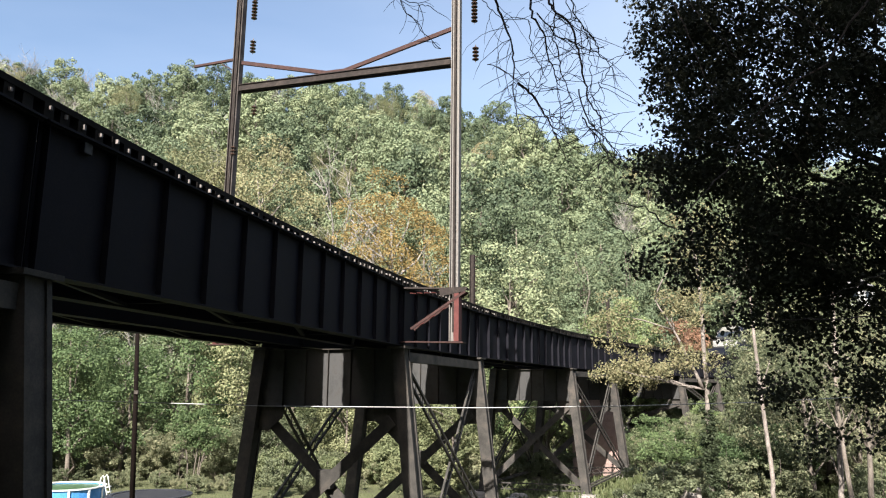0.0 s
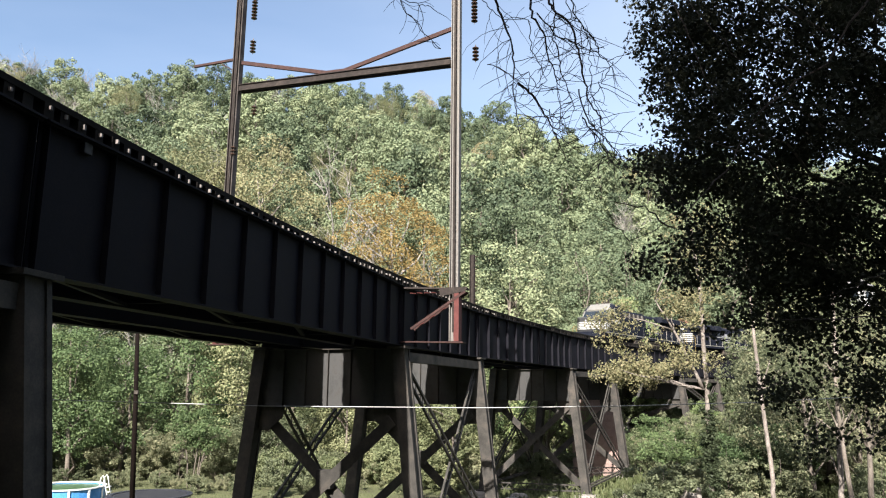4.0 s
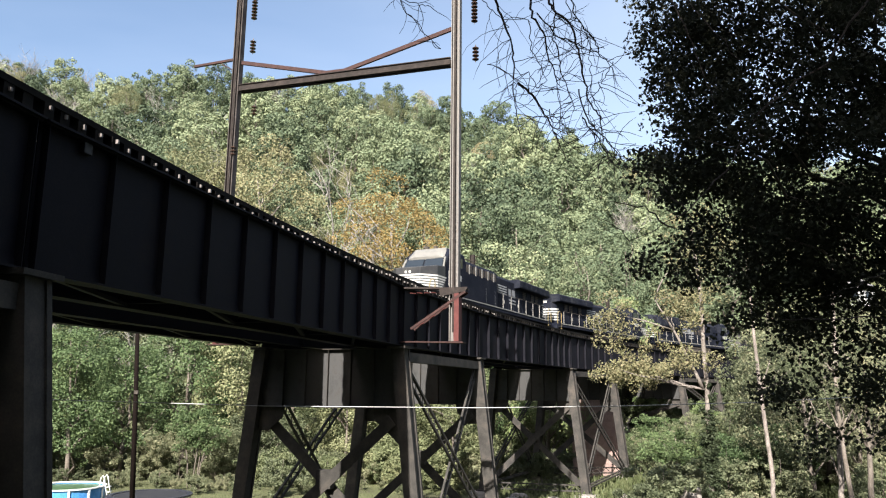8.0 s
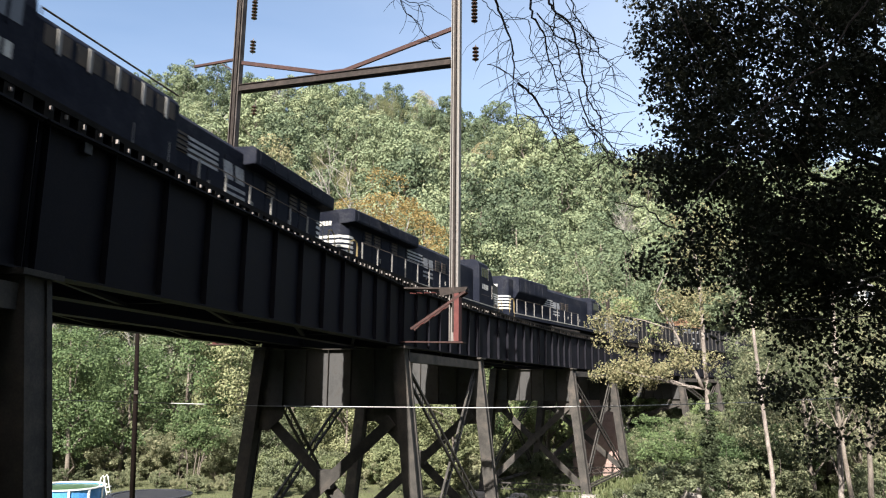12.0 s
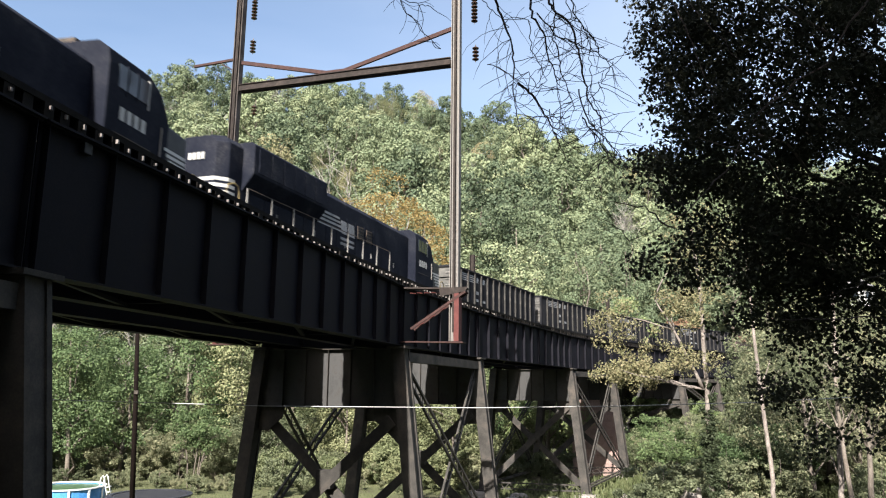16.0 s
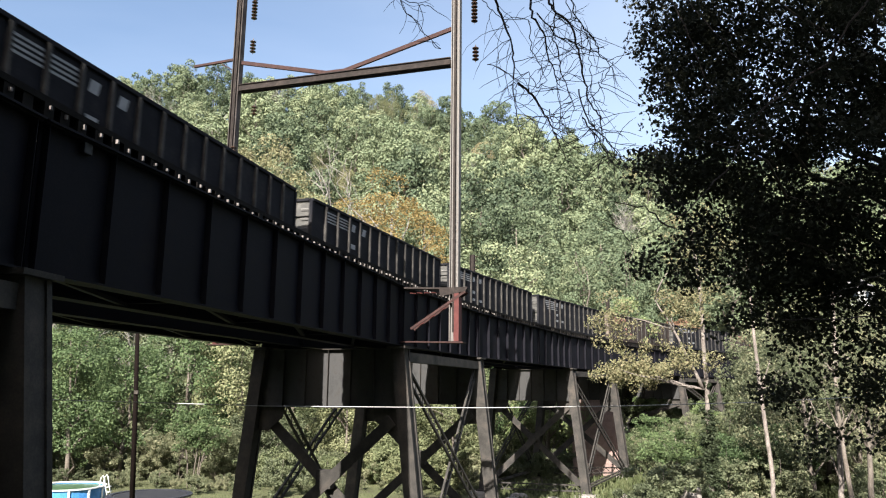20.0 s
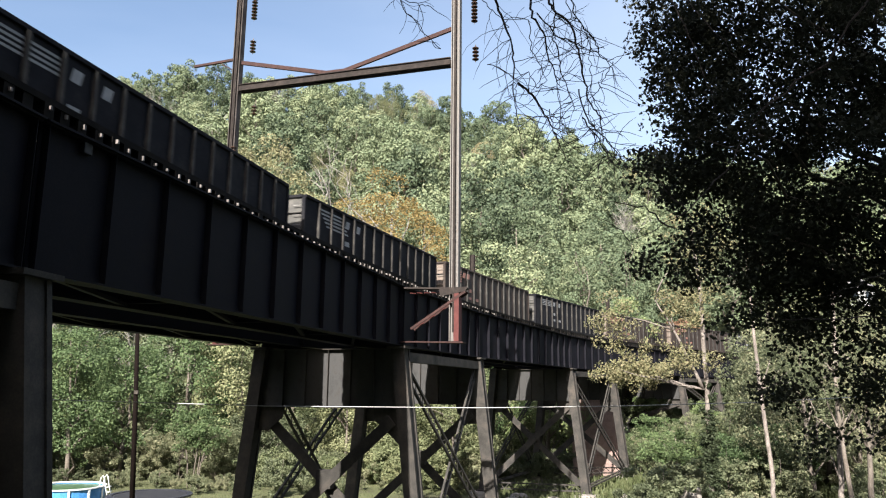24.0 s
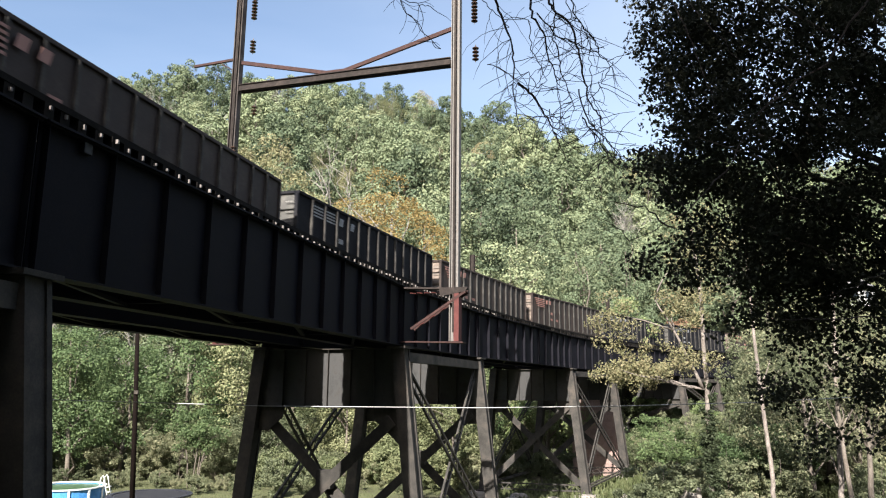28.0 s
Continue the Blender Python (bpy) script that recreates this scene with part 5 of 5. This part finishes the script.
    part("radiator_housing", Shape().loft([[(x, -hw, zb - drop), (x, hw, zb - drop), (x, wide, zb), (x, wide, 3.98), (x, wide - 0.15, 4.08), (x, -wide + 0.15, 4.08), (x, -wide, 3.98), (x, -wide, zb)] for x in (xa, xb)]), M_BLACK, loco, bevel=0.03)
    for sg in (-1, 1):
        y0, y1 = sorted((sg * wide, sg * (wide + 0.02)))
        for i in range(6):
            x = xa + 0.25 + (xb - xa - 0.5) * i / 6
            part("radiator_screen", Shape().box(x + 0.05, x + (xb - xa - 0.5) / 6 - 0.05, y0, y1, zb + 0.08, 3.9), M_BLACK, loco)
    for i in range(3):
        fans = Shape()
        fans.disc((xa + (xb - xa) * (i + 0.5) / 3, 0, 4.1), (0, 0, 1), 0.75, 0.08, 20)
        part("radiator_fan", fans, M_UNDER, loco)
    part("exhaust_stack", Shape().box(0.4, 1.5, -0.35, 0.35, 3.98, 4.22), M_UNDER, loco)
    # rear end striping, number and lights
    for i in range(5):
        z = 1.9 + 0.22 * i
        path = ((-9.6, -hw - 0.008), (-9.955, -hw - 0.008), (-10.308, -hw + 0.296), (-10.308, hw - 0.296), (-9.955, hw + 0.008), (-9.6, hw + 0.008))
        sp = Shape()
        sp.v = [(x, y, zz) for x, y in path for zz in (z, z + 0.12)]
        sp.f = [(2 * k, 2 * k + 2, 2 * k + 3, 2 * k + 1) for k in range(5)]
        part("end_stripe", sp, M_WHITE, loco, "white stripe round the hood end")
    part("road_number", Shape().box(-10.335, -10.295, -0.32, -0.2, 3.36, 3.56).box(-10.335, -10.295, -0.15, -0.03, 3.36, 3.56).box(-10.335, -10.295, 0.02, 0.14, 3.36, 3.56).box(-10.335, -10.295, 0.19, 0.31, 3.36, 3.56), M_PALE, loco)
    for sg in (-1, 1):
        y = sg * (hw + 0.024)
        y0, y1 = sorted((y, y + sg * 0.008))
        for i in range(4):
            x0 = -0.05
            xr = x0 - 0.09 * i if sg > 0 else -2.05 + 0.09 * i
            part("side_stripe", Shape().box(-1.95 if sg > 0 else -3.95, xr, y0, y1, 3.25 - 0.17 * i, 3.34 - 0.17 * i), M_STRIPE, loco)
        for k in range(2):
            xx = (-2.35 if sg > 0 else -0.55) - 0.72 * k
            part("emblem", Shape().prism([(xx, 2.7), (xx - 0.55, 2.7), (xx - 0.55 + sg * 0.1, 3.25), (xx + sg * 0.1, 3.25)], y0, y1), M_STENCIL, loco)
        for i in range(2):
            part("lettering_bar", Shape().box(-3.7 if sg > 0 else -1.9, -2.4 if sg > 0 else -0.6, y0, y1, 2.2 + 0.22 * i, 2.31 + 0.22 * i), M_STENCIL, loco)
        hr = part("handrail", Shape().tube([(-9.4, sg * 1.44, 2.65), (2.6, sg * 1.44, 2.65)], 0.018, 6), M_UNDER, loco)
        for i in range(9):
            part("stanchion", Shape().box(-9.4 + 1.5 * i - 0.025, -9.4 + 1.5 * i + 0.025, sg * 1.44 - 0.02, sg * 1.44 + 0.02, 1.62, 2.65), M_RAILING, hr)
    raise_roof(cab, 3.0, 1.26)
    for ob in cab.children:
        raise_roof(ob, 3.0, 1.26)
        for sub in ob.children:
            raise_roof(sub, 3.0, 1.26)
    if kind == "flare":
        for ob in loco.children:
            if ob.name.split(".")[0] in ("long_hood", "radiator_housing", "radiator_screen", "radiator_fan", "exhaust_stack", "road_number"):
                raise_roof(ob, 2.4, 1.17)
    return loco


TRAIN = []


def assemble():
    c = 0.6
    for kind, flip in (("wing", False), ("wing", True), ("flare", True)):
        TRAIN.append((build_loco(kind, -1 if flip else 1), c + LOCO_PITCH / 2, 6.7, flip))
        c += LOCO_PITCH
    c = 3 * LOCO_PITCH
    for style in ("plain", "plain", "plain", "slant", "brown", "plain", "brown", "brown", "plain", "plain", "brown", "plain"):
        TRAIN.append((build_gondola(style), c + CAR_PITCH / 2, 5.4, False))
        c += CAR_PITCH


assemble()


# ---- lawn: pool, trampoline, utility pole, wire ----
M_POOLBLUE = material("blue_pool_wall", [(0.05, 0.20, 0.50), (0.08, 0.28, 0.62)], 0.45, 0.0, 2, 0.05)
M_POOLWHITE = material("white_plastic", [(0.62, 0.65, 0.66), (0.78, 0.80, 0.80)], 0.4, 0.0, 3, 0.03)
M_WATER = material("algae_green_water", [(0.03, 0.07, 0.035), (0.06, 0.12, 0.055)], 0.35, 0.0, 1.5, 0.05, 8)
M_MAT = material("black_jumping_mat", [(0.010, 0.011, 0.016), (0.02, 0.021, 0.027)], 0.8, 0.0, 2, 0.05)
M_PADS = material("dark_blue_pads", [(0.018, 0.02, 0.03), (0.03, 0.032, 0.045)], 0.5, 0.0, 2, 0.05)
M_WOODPOLE = material("weathered_pole_wood", [(0.0035, 0.0025, 0.0022), (0.008, 0.005, 0.0045)], 0.9, 0.0, 4, 0.5, 40, streak=0.15, spec=0.08)
M_WIRE = material("bare_aluminium_cable", [(0.34, 0.34, 0.345), (0.46, 0.46, 0.46)], 0.5, 0.3, 6, 0.05)
M_HOUSE = material("white_siding", [(0.20, 0.205, 0.215), (0.28, 0.285, 0.295)], 0.7, 0.0, 1, 0.1)
M_ROOF = material("grey_shingle_roof", [(0.12, 0.12, 0.125), (0.2, 0.2, 0.21)], 0.9, 0.0, 3, 0.3)
M_BOX = material("grey_metal_box", [(0.0045, 0.005, 0.010), (0.008, 0.009, 0.016)], 0.6, 0.0, 4, 0.1)


def ring_points(r, z, n=40):
    return [(r * math.cos(2 * math.pi * i / n), r * math.sin(2 * math.pi * i / n), z) for i in range(n)]


def hoop(r, z, w, h, n=40):
    """A ring of rectangular section."""
    sh = Shape()
    rings = []
    for i in range(n):
        a = 2 * math.pi * i / n
        c, s = math.cos(a), math.sin(a)
        sh.v += [((r - w / 2) * c, (r - w / 2) * s, z - h / 2), ((r + w / 2) * c, (r + w / 2) * s, z - h / 2), ((r + w / 2) * c, (r + w / 2) * s, z + h / 2), ((r - w / 2) * c, (r - w / 2) * s, z + h / 2)]
    for i in range(n):
        j = (i + 1) % n
        for k in range(4):
            sh.f.append((4 * i + k, 4 * j + k, 4 * j + (k + 1) % 4, 4 * i + (k + 1) % 4))
    return sh


def build_pool():
    x, y = -24.4, 50.2
    pool = thing("swimming_pool", Matrix.Translation((x, y, ground(x, y))), "round blue above-ground swimming pool with a white rim", "pool")
    sh = Shape()
    a, b, c = ring_points(2.32, -0.1), ring_points(2.32, 1.2), ring_points(2.26, 1.2)
    d = ring_points(2.26, 0.3)
    n = 40
    sh.v = a + b + c + d
    for r_ in range(3):
        sh.f += [(r_ * n + i, r_ * n + (i + 1) % n, (r_ + 1) * n + (i + 1) % n, (r_ + 1) * n + i) for i in range(n)]
    part("wall", sh, M_POOLBLUE, pool)
    part("rim", hoop(2.33, 1.23, 0.2, 0.07), M_POOLWHITE, pool)
    w = Shape()
    w.v = ring_points(2.25, 1.13) + [(0, 0, 1.13)]
    w.f = [(i, (i + 1) % n, n) for i in range(n)]
    part("water", w, M_WATER, pool, "green algae-tinted water")
    for i in range(12):
        q = 2 * math.pi * i / 12
        part("post", Shape().box(2.33, 2.41, -0.06, 0.06, -0.1, 1.2, Matrix.Rotation(q, 4, "Z")), M_POOLWHITE, pool)
    lad = thing("pool_ladder", Matrix.Translation((x + 2.3, y + 0.3, ground(x, y))), "white A-frame pool ladder over the rim", "ladder")
    for yy in (-0.28, 0.28):
        part("rail", Shape().tube([(-0.45, yy, 0.2), (-0.15, yy, 1.3), (-0.12, yy, 1.75), (0.0, yy, 1.9), (0.12, yy, 1.75), (0.2, yy, 1.3), (0.6, yy, 0.0)], 0.035, 8), M_POOLWHITE, lad, smooth=True)
    for i in range(4):
        part("tread", Shape().box(0.28 + 0.09 * (3 - i), 0.4 + 0.09 * (3 - i), -0.26, 0.26, 0.25 + 0.3 * i, 0.29 + 0.3 * i), M_POOLWHITE, lad)


build_pool()


def build_trampoline():
    x, y = -18.3, 48.6
    tr = thing("trampoline", Matrix.Translation((x, y, ground(x, y))), "round black trampoline on the lawn", "trampoline")
    sh = Shape()
    n = 40
    sh.v = ring_points(2.25, 0.9) + [(0, 0, 0.88)]
    sh.f = [(i, (i + 1) % n, n) for i in range(n)]
    part("mat", sh, M_MAT, tr)
    part("pads", hoop(2.4, 0.92, 0.32, 0.05), M_PADS, tr)
    part("frame", hoop(2.52, 0.86, 0.06, 0.06), M_RAILING, tr)
    for i in range(6):
        q = 2 * math.pi * i / 6
        part("leg", Shape().tube([(2.52 * math.cos(q), 2.52 * math.sin(q), 0.86), (2.55 * math.cos(q), 2.55 * math.sin(q), -0.1)], 0.03, 6), M_RAILING, tr)


build_trampoline()


def build_utility_pole():
    x, y = -16.67, 42.0
    p = thing("utility_pole", Matrix.Translation((x, y, ground(x, y))), "dark weathered wooden utility pole on the lawn", "utility pole")
    part("shaft", Shape().tube([(0, 0, -0.5), (-0.3, 0, 5.5), (-0.62, 0, 11.0)], [0.15, 0.135, 0.11], 10), M_WOODPOLE, p, smooth=True)
    part("bracket", Shape().box(-0.42, -0.2, -0.22, -0.1, 7.2, 7.4), M_UNDER, p)


build_utility_pole()
wire = part("overhead_wire", Shape().tube([(-18, 19, 7.95), (-14, 19, 7.78), (-9.82, 19, 7.64), (-4.36, 19, 7.54), (0.98, 19, 7.55), (4.5, 19, 7.63), (8.04, 19, 7.76), (11.25, 19, 7.96), (16, 19, 8.35), (24, 19, 9.2)], 0.0115, 6), M_WIRE, smooth=True)
tagged(wire, "slack bare aluminium overhead cable", "cable")


def build_junction_box():
    b = thing("junction_box", along(-3.35, 0.0, -0.36), "small grey metal box on the deck's edge", "junction box")
    part("box", Shape().box(-0.1, 0.1, 0.0, 0.11, -0.2, 0.0), M_BOX, b, bevel=0.015)
    part("bracket", Shape().box(-0.03, 0.03, 0.1, 0.22, -0.12, -0.06), M_UNDER, b)


build_junction_box()


# ---- bare hanging twigs by the camera ----
def build_twigs():
    rng = np.random.default_rng(77)
    tw = thing("hanging_twigs", Matrix.Translation((1.1, 8.0, 12.9)), "tangle of bare dark hanging twigs", "branches")
    o = Vector((1.1, 8.0, 12.9))
    strands = (((0.56, 12.59), (0.67, 12.3), (0.78, 12.07), (0.82, 11.83), (0.81, 11.53), (0.85, 11.27), (0.9, 11)),
               ((0.83, 11.48), (1.02, 11.37), (1.18, 11.17), (1.32, 10.95), (1.37, 10.86)),
               ((1, 12.59), (1.02, 12.33), (1.18, 12.07), (1.19, 11.83), (1.3, 11.55), (1.31, 11.43)),
               ((1.17, 12.59), (1.26, 12.36), (1.45, 12.09), (1.51, 11.73), (1.54, 11.4), (1.57, 11.07), (1.67, 10.87), (1.67, 10.53), (1.79, 10.31)),
               ((1.46, 12.59), (1.55, 12.3), (1.76, 12.04), (1.81, 11.89), (1.97, 11.74)),
               ((1.09, 12.36), (1.3, 12.12), (1.54, 12.07), (1.69, 12.04), (1.84, 12.03)),
               ((1.56, 11.07), (1.76, 10.87), (1.89, 10.68), (1.98, 10.56)),
               ((1.54, 11.4), (1.65, 11.07), (1.81, 10.92), (1.99, 10.73), (2.1, 10.65)),
               ((1.24, 12.59), (1.28, 12.33), (1.23, 12.04), (1.29, 11.83), (1.32, 11.55), (1.42, 11.17), (1.44, 11.07)),
               ((0.99, 12.28), (1.01, 11.91), (1.19, 11.53), (1.07, 11.43), (0.98, 11.65)),
               ((1.39, 12.59), (1.47, 12.3), (1.57, 12.12), (1.53, 11.76), (1.55, 11.65)),
               ((1.69, 12.04), (1.69, 11.73), (1.69, 11.37), (1.82, 11.07)),
               ((1.84, 11.65), (1.76, 11.4), (1.63, 11.25)),
               ((0.5, 11.71), (0.67, 11.7), (0.81, 11.58), (0.85, 11.48)),
               ((1.44, 11.07), (1.27, 11.05), (1.01, 11.02), (0.77, 11.05)),
               ((1.2, 11.17), (1.24, 10.87), (1.37, 10.56), (1.58, 10.36), (1.74, 10.31)),
               ((1.96, 11.74), (1.86, 11.58), (1.76, 11.4)),
               ((0.43, 12.52), (0.55, 12.36), (0.74, 12.12)),
               ((-0.67, 12.95), (-0.49, 12.36), (-0.28, 12.04), (-0.05, 11.76)), ((-0.66, 12.58), (-0.36, 12.45), (-0.21, 12.4)))
    for k, st in enumerate(strands):
        depth = rng.uniform(-0.7, 0.7)
        pts = [Vector((x, 8.0 + depth * 0.15 * i, z)) - o for i, (x, z) in enumerate(st)]
        fine = []
        for i in range(len(pts) - 1):
            for j in range(5):
                fine.append(pts[i].lerp(pts[i + 1], j / 5) + Vector(rng.normal(size=3)) * 0.009)
        fine.append(pts[-1])
        r0 = 0.016 if k < 4 else 0.0095 if k < 9 else 0.006
        part("stem", Shape().tube(fine, [r0 - (r0 - 0.004) * i / len(fine) for i in range(len(fine))], 5), M_TWIG, tw)
        side = Shape()
        for i in range(17 if k < 9 else 5):
            a = fine[rng.integers(2, len(fine))]
            d = Vector((rng.normal(), rng.normal() * 0.5, rng.normal() * 0.5 - 0.35)).normalized()
            ln = rng.uniform(0.15, 0.7)
            p, q = [a], a
            bend = Vector((rng.normal() * 0.1, 0, rng.normal() * 0.1 - 0.05))
            for j in range(6):
                d = (d + Vector(rng.normal(size=3)) * 0.16 + bend).normalized()
                q = q + d * ln / 6
                p.append(q)
            side.tube(p, [0.0046, 0.0043, 0.004, 0.0036, 0.0032, 0.0027, 0.002], 4)
            if rng.random() < 0.6:
                q2 = p[2] + (d + Vector(rng.normal(size=3)) * 0.5).normalized() * ln * 0.4
                side.tube([p[2], p[2].lerp(q2, 0.5) + Vector(rng.normal(size=3)) * 0.01, q2], 0.0024, 4)
        part("twiglet", side, M_TWIG, tw)["kind"] = "stuff"


build_twigs()


def build_vines():
    """Bare limbs and vines that show against the maple's crown."""
    rng = np.random.default_rng(78)
    v = thing("bare_branches", Matrix.Translation((5.0, 11.5, 12.0)), "bare grey branches and vines before the dark crown", "branches")
    o = Vector((5.0, 11.5, 12.0))
    for st, r in ((((3.58, 14.95), (3.96, 13.91), (4.21, 13.21), (4.4, 12.47)), 0.012), (((3.76, 14.74), (4.48, 13.82), (5.0, 13.12)), 0.012), (((7.45, 14.99), (6.24, 13.33), (5.05, 12.42), (4.63, 11.65), (3.85, 10.79), (2.93, 10.32)), 0.02),
                  (((7.6, 10.1), (7.0, 9.91), (6.37, 9.63), (5.82, 9.45)), 0.012), (((3.85, 10.79), (3.33, 11.35), (2.7, 11.53), (2.35, 12.1)), 0.011), (((3.6, 10.5), (3.13, 10.88), (2.63, 10.94)), 0.016), (((2.93, 10.32), (2.6, 10.62), (2.3, 10.7)), 0.009), (((7.4, 9.0), (6.4, 9.15), (5.4, 9.1), (4.7, 9.3)), 0.014)):
        pts = [Vector((x, 11.3, z)) - o for x, z in st]
        fine = []
        for i in range(len(pts) - 1):
            for j in range(5):
                fine.append(pts[i].lerp(pts[i + 1], j / 5) + Vector(rng.normal(size=3)) * 0.02)
        fine.append(pts[-1])
        part("branch", Shape().tube(fine, [r * (1 - 0.7 * i / len(fine)) for i in range(len(fine))], 5), M_TWIG, v)


build_vines()


# ---- house on the hillside, masonry and rocks by the far towers ----
def build_house():
    x, y = 66.0, 119.0
    h = thing("house", Matrix.Translation((x, y, ground(x, y))) @ Matrix.Rotation(1.72, 4, "Z") @ Matrix.Scale(0.85, 4), "small white house with a grey gable roof on the hillside", "house")
    part("wall", Shape().prism([(-3.2, -1.5), (3.2, -1.5), (3.2, 3.0), (0, 4.8), (-3.2, 3.0)], -3, 3), M_HOUSE, h)
    part("roof", Shape().prism([(-3.7, 2.75), (0, 4.85), (3.7, 2.75), (3.7, 2.95), (0, 5.08), (-3.7, 2.95)], -3.4, 3.4), M_ROOF, h)
    for yy in (-1.6, 1.2):
        w = part("window", Shape().box(-3.26, -3.18, yy - 0.5, yy + 0.5, 1.0, 2.3), M_GLASS, h)
        part("frame", Shape().box(-3.25, -3.19, yy - 0.58, yy + 0.58, 0.9, 1.0).box(-3.25, -3.19, yy - 0.58, yy + 0.58, 2.3, 2.4), M_HOUSE, w)


build_house()


def build_rocks():
    rng = np.random.default_rng(9)
    for x, y, r in ((16.6, 52.5, 1.0), (17.4, 52, 0.7), (15.9, 51.6, 0.6), (12.3, 50.5, 0.7), (13.2, 50.2, 0.5), (14.0, 51, 0.6), (18.3, 54, 1.1), (11.2, 49.4, 0.5), (19.8, 56, 1.3), (3.2, 49.5, 0.55), (4.6, 50.2, 0.8), (6.0, 49.6, 0.6), (7.4, 50.4, 0.75), (8.6, 49.2, 0.5), (9.6, 50.4, 0.8), (10.4, 48.6, 0.45), (5.3, 51.6, 0.9)):
        n, sh = 9, Shape()
        rings = []
        for j in range(1, 6):
            a = math.pi * j / 6
            rings.append([(r * math.sin(a) * math.cos(2 * math.pi * i / n) * rng.uniform(0.85, 1.15), r * math.sin(a) * math.sin(2 * math.pi * i / n) * rng.uniform(0.85, 1.15), -r * 0.7 * math.cos(a) * rng.uniform(0.9, 1.1)) for i in range(n)])
        sh.loft(rings)
        ob = part("boulder", sh, M_STONE, bevel=0.03, m=Matrix.Translation((x, y, ground(x, y) + r * 0.25)) @ Matrix.Rotation(rng.uniform(0, 6), 4, "Z"))
        tagged(ob, "pale weathered boulder on the bank", "boulder", "boulders")


build_rocks()


def build_footing():
    x, y = 14.9, 46.0
    z = ground(x, y)
    sh = Shape().loft([[(a * w, b * w * 0.8, c) for a, b in ((-1, -1), (1, -1), (1, 1), (-1, 1))] for w, c in ((0.62, -0.5), (0.52, 1.5), (0.5, 1.62))])
    tagged(part("concrete_footing", sh, M_STONE, bevel=0.05, m=Matrix.Translation((x, y, z)) @ Matrix.Rotation(0.3, 4, "Z")), "pale weathered concrete footing on the bank", "footing")


build_footing()


def build_abutment():
    """A masonry pier of pinkish blocks behind the far towers."""
    rng = random.Random(4)
    x, y = 13.6, 66.5
    z0 = ground(x, y)
    w = thing("stone_pier", Matrix.Translation((x, y, z0)) @ Matrix.Rotation(-0.25, 4, "Z"), "pinkish coursed stone pier among the towers", "pier")
    part("core", Shape().box(-1.95, 1.95, -1.2, 1.2, -0.6, 6.3), M_PIER, w)
    for c in range(11):
        xx = -2.0
        while xx < 1.95:
            ln = min(rng.uniform(0.6, 1.1), 2.0 - xx)
            if ln < 0.15:
                break
            part("stone", Shape().box(xx + 0.012, xx + ln - 0.012, -1.3 + rng.uniform(-0.03, 0.02), -1.2, 0.58 * c - 0.1, 0.58 * c + 0.46), M_PIER, w)
            xx += ln
    part("coping", Shape().box(-2.1, 2.1, -1.4, 1.35, 6.3, 6.6), M_PIER, w)


M_PIER = material("pinkish_sandstone", [(0.16, 0.11, 0.10), (0.24, 0.17, 0.155), (0.20, 0.15, 0.14)], 0.9, 0.0, 2.5, 0.5, 20, spread=0.15)
build_abutment()


# ---- grass and weeds on the valley floor ----
M_GRASS = leaf_material("weeds_and_grass", [(0.06, 0.085, 0.032), (0.095, 0.12, 0.045), (0.14, 0.145, 0.07)], trans=0.4)


def build_grass():
    rng = np.random.default_rng(14)
    n = 34000
    x = rng.uniform(3.5, 36, n)
    y = rng.uniform(36, 60, n)
    m = (np.abs(x) < 0.62 * y) & (x > 0.05 * y)
    extra = rng.uniform(0, 1, 9000)
    x = np.concatenate([x[m], rng.uniform(-34, 3.5, 9000)])
    y = np.concatenate([y[m], 43 + 20 * extra])
    n = len(x)
    tall = np.where(x > 3.5, rng.uniform(0.3, 0.9, n), rng.uniform(0.06, 0.2, n))
    z = np.array([ground(a, b) for a, b in zip(x, y)])
    a = rng.uniform(0, 6.283, n)
    d = np.stack([np.cos(a), np.sin(a), np.zeros(n)], 1)
    base = np.stack([x, y, z - 0.03], 1)
    wd = (tall * rng.uniform(0.08, 0.3, n))[:, None]
    lean = np.stack([rng.normal(size=n) * 0.3, rng.normal(size=n) * 0.3, np.ones(n)], 1) * tall[:, None]
    q = np.stack([base - d * wd * 0.3, base + d * wd * 0.3, base + lean * 0.6 + d * wd, base + lean], 1)
    ob = new("grass", quads_mesh("grass", q, M_GRASS))
    tagged(ob, "tall sunlit weeds and grass on the valley floor", "grass", kind="stuff")


build_grass()


# ---- motion ----
def vehicle_pose(mid, arm, flip):
    a, b = centre_line(mid - arm), centre_line(mid + arm)
    d = (a - b) if not flip else (b - a)
    return Matrix.Translation((a + b) / 2) @ Matrix.Rotation(math.atan2(d.y, d.x), 4, "Z")


def motions():
    for ob, offset, arm, flip in TRAIN:
        rows = []
        for i in range(57):
            t = i * 0.5
            rows.append((t, vehicle_pose(NOSE_AT_10 - SPEED * (t - 10.0) + offset, arm, flip)))
        walk(ob, rows)
    for ob, wx, r, sense in WHEELS:
        walk(ob, [(i / 15, Matrix.Translation((wx, 0, r)) @ Matrix.Rotation(sense * SPEED * i / 15 / r, 4, "Y")) for i in range(421)])


motions()
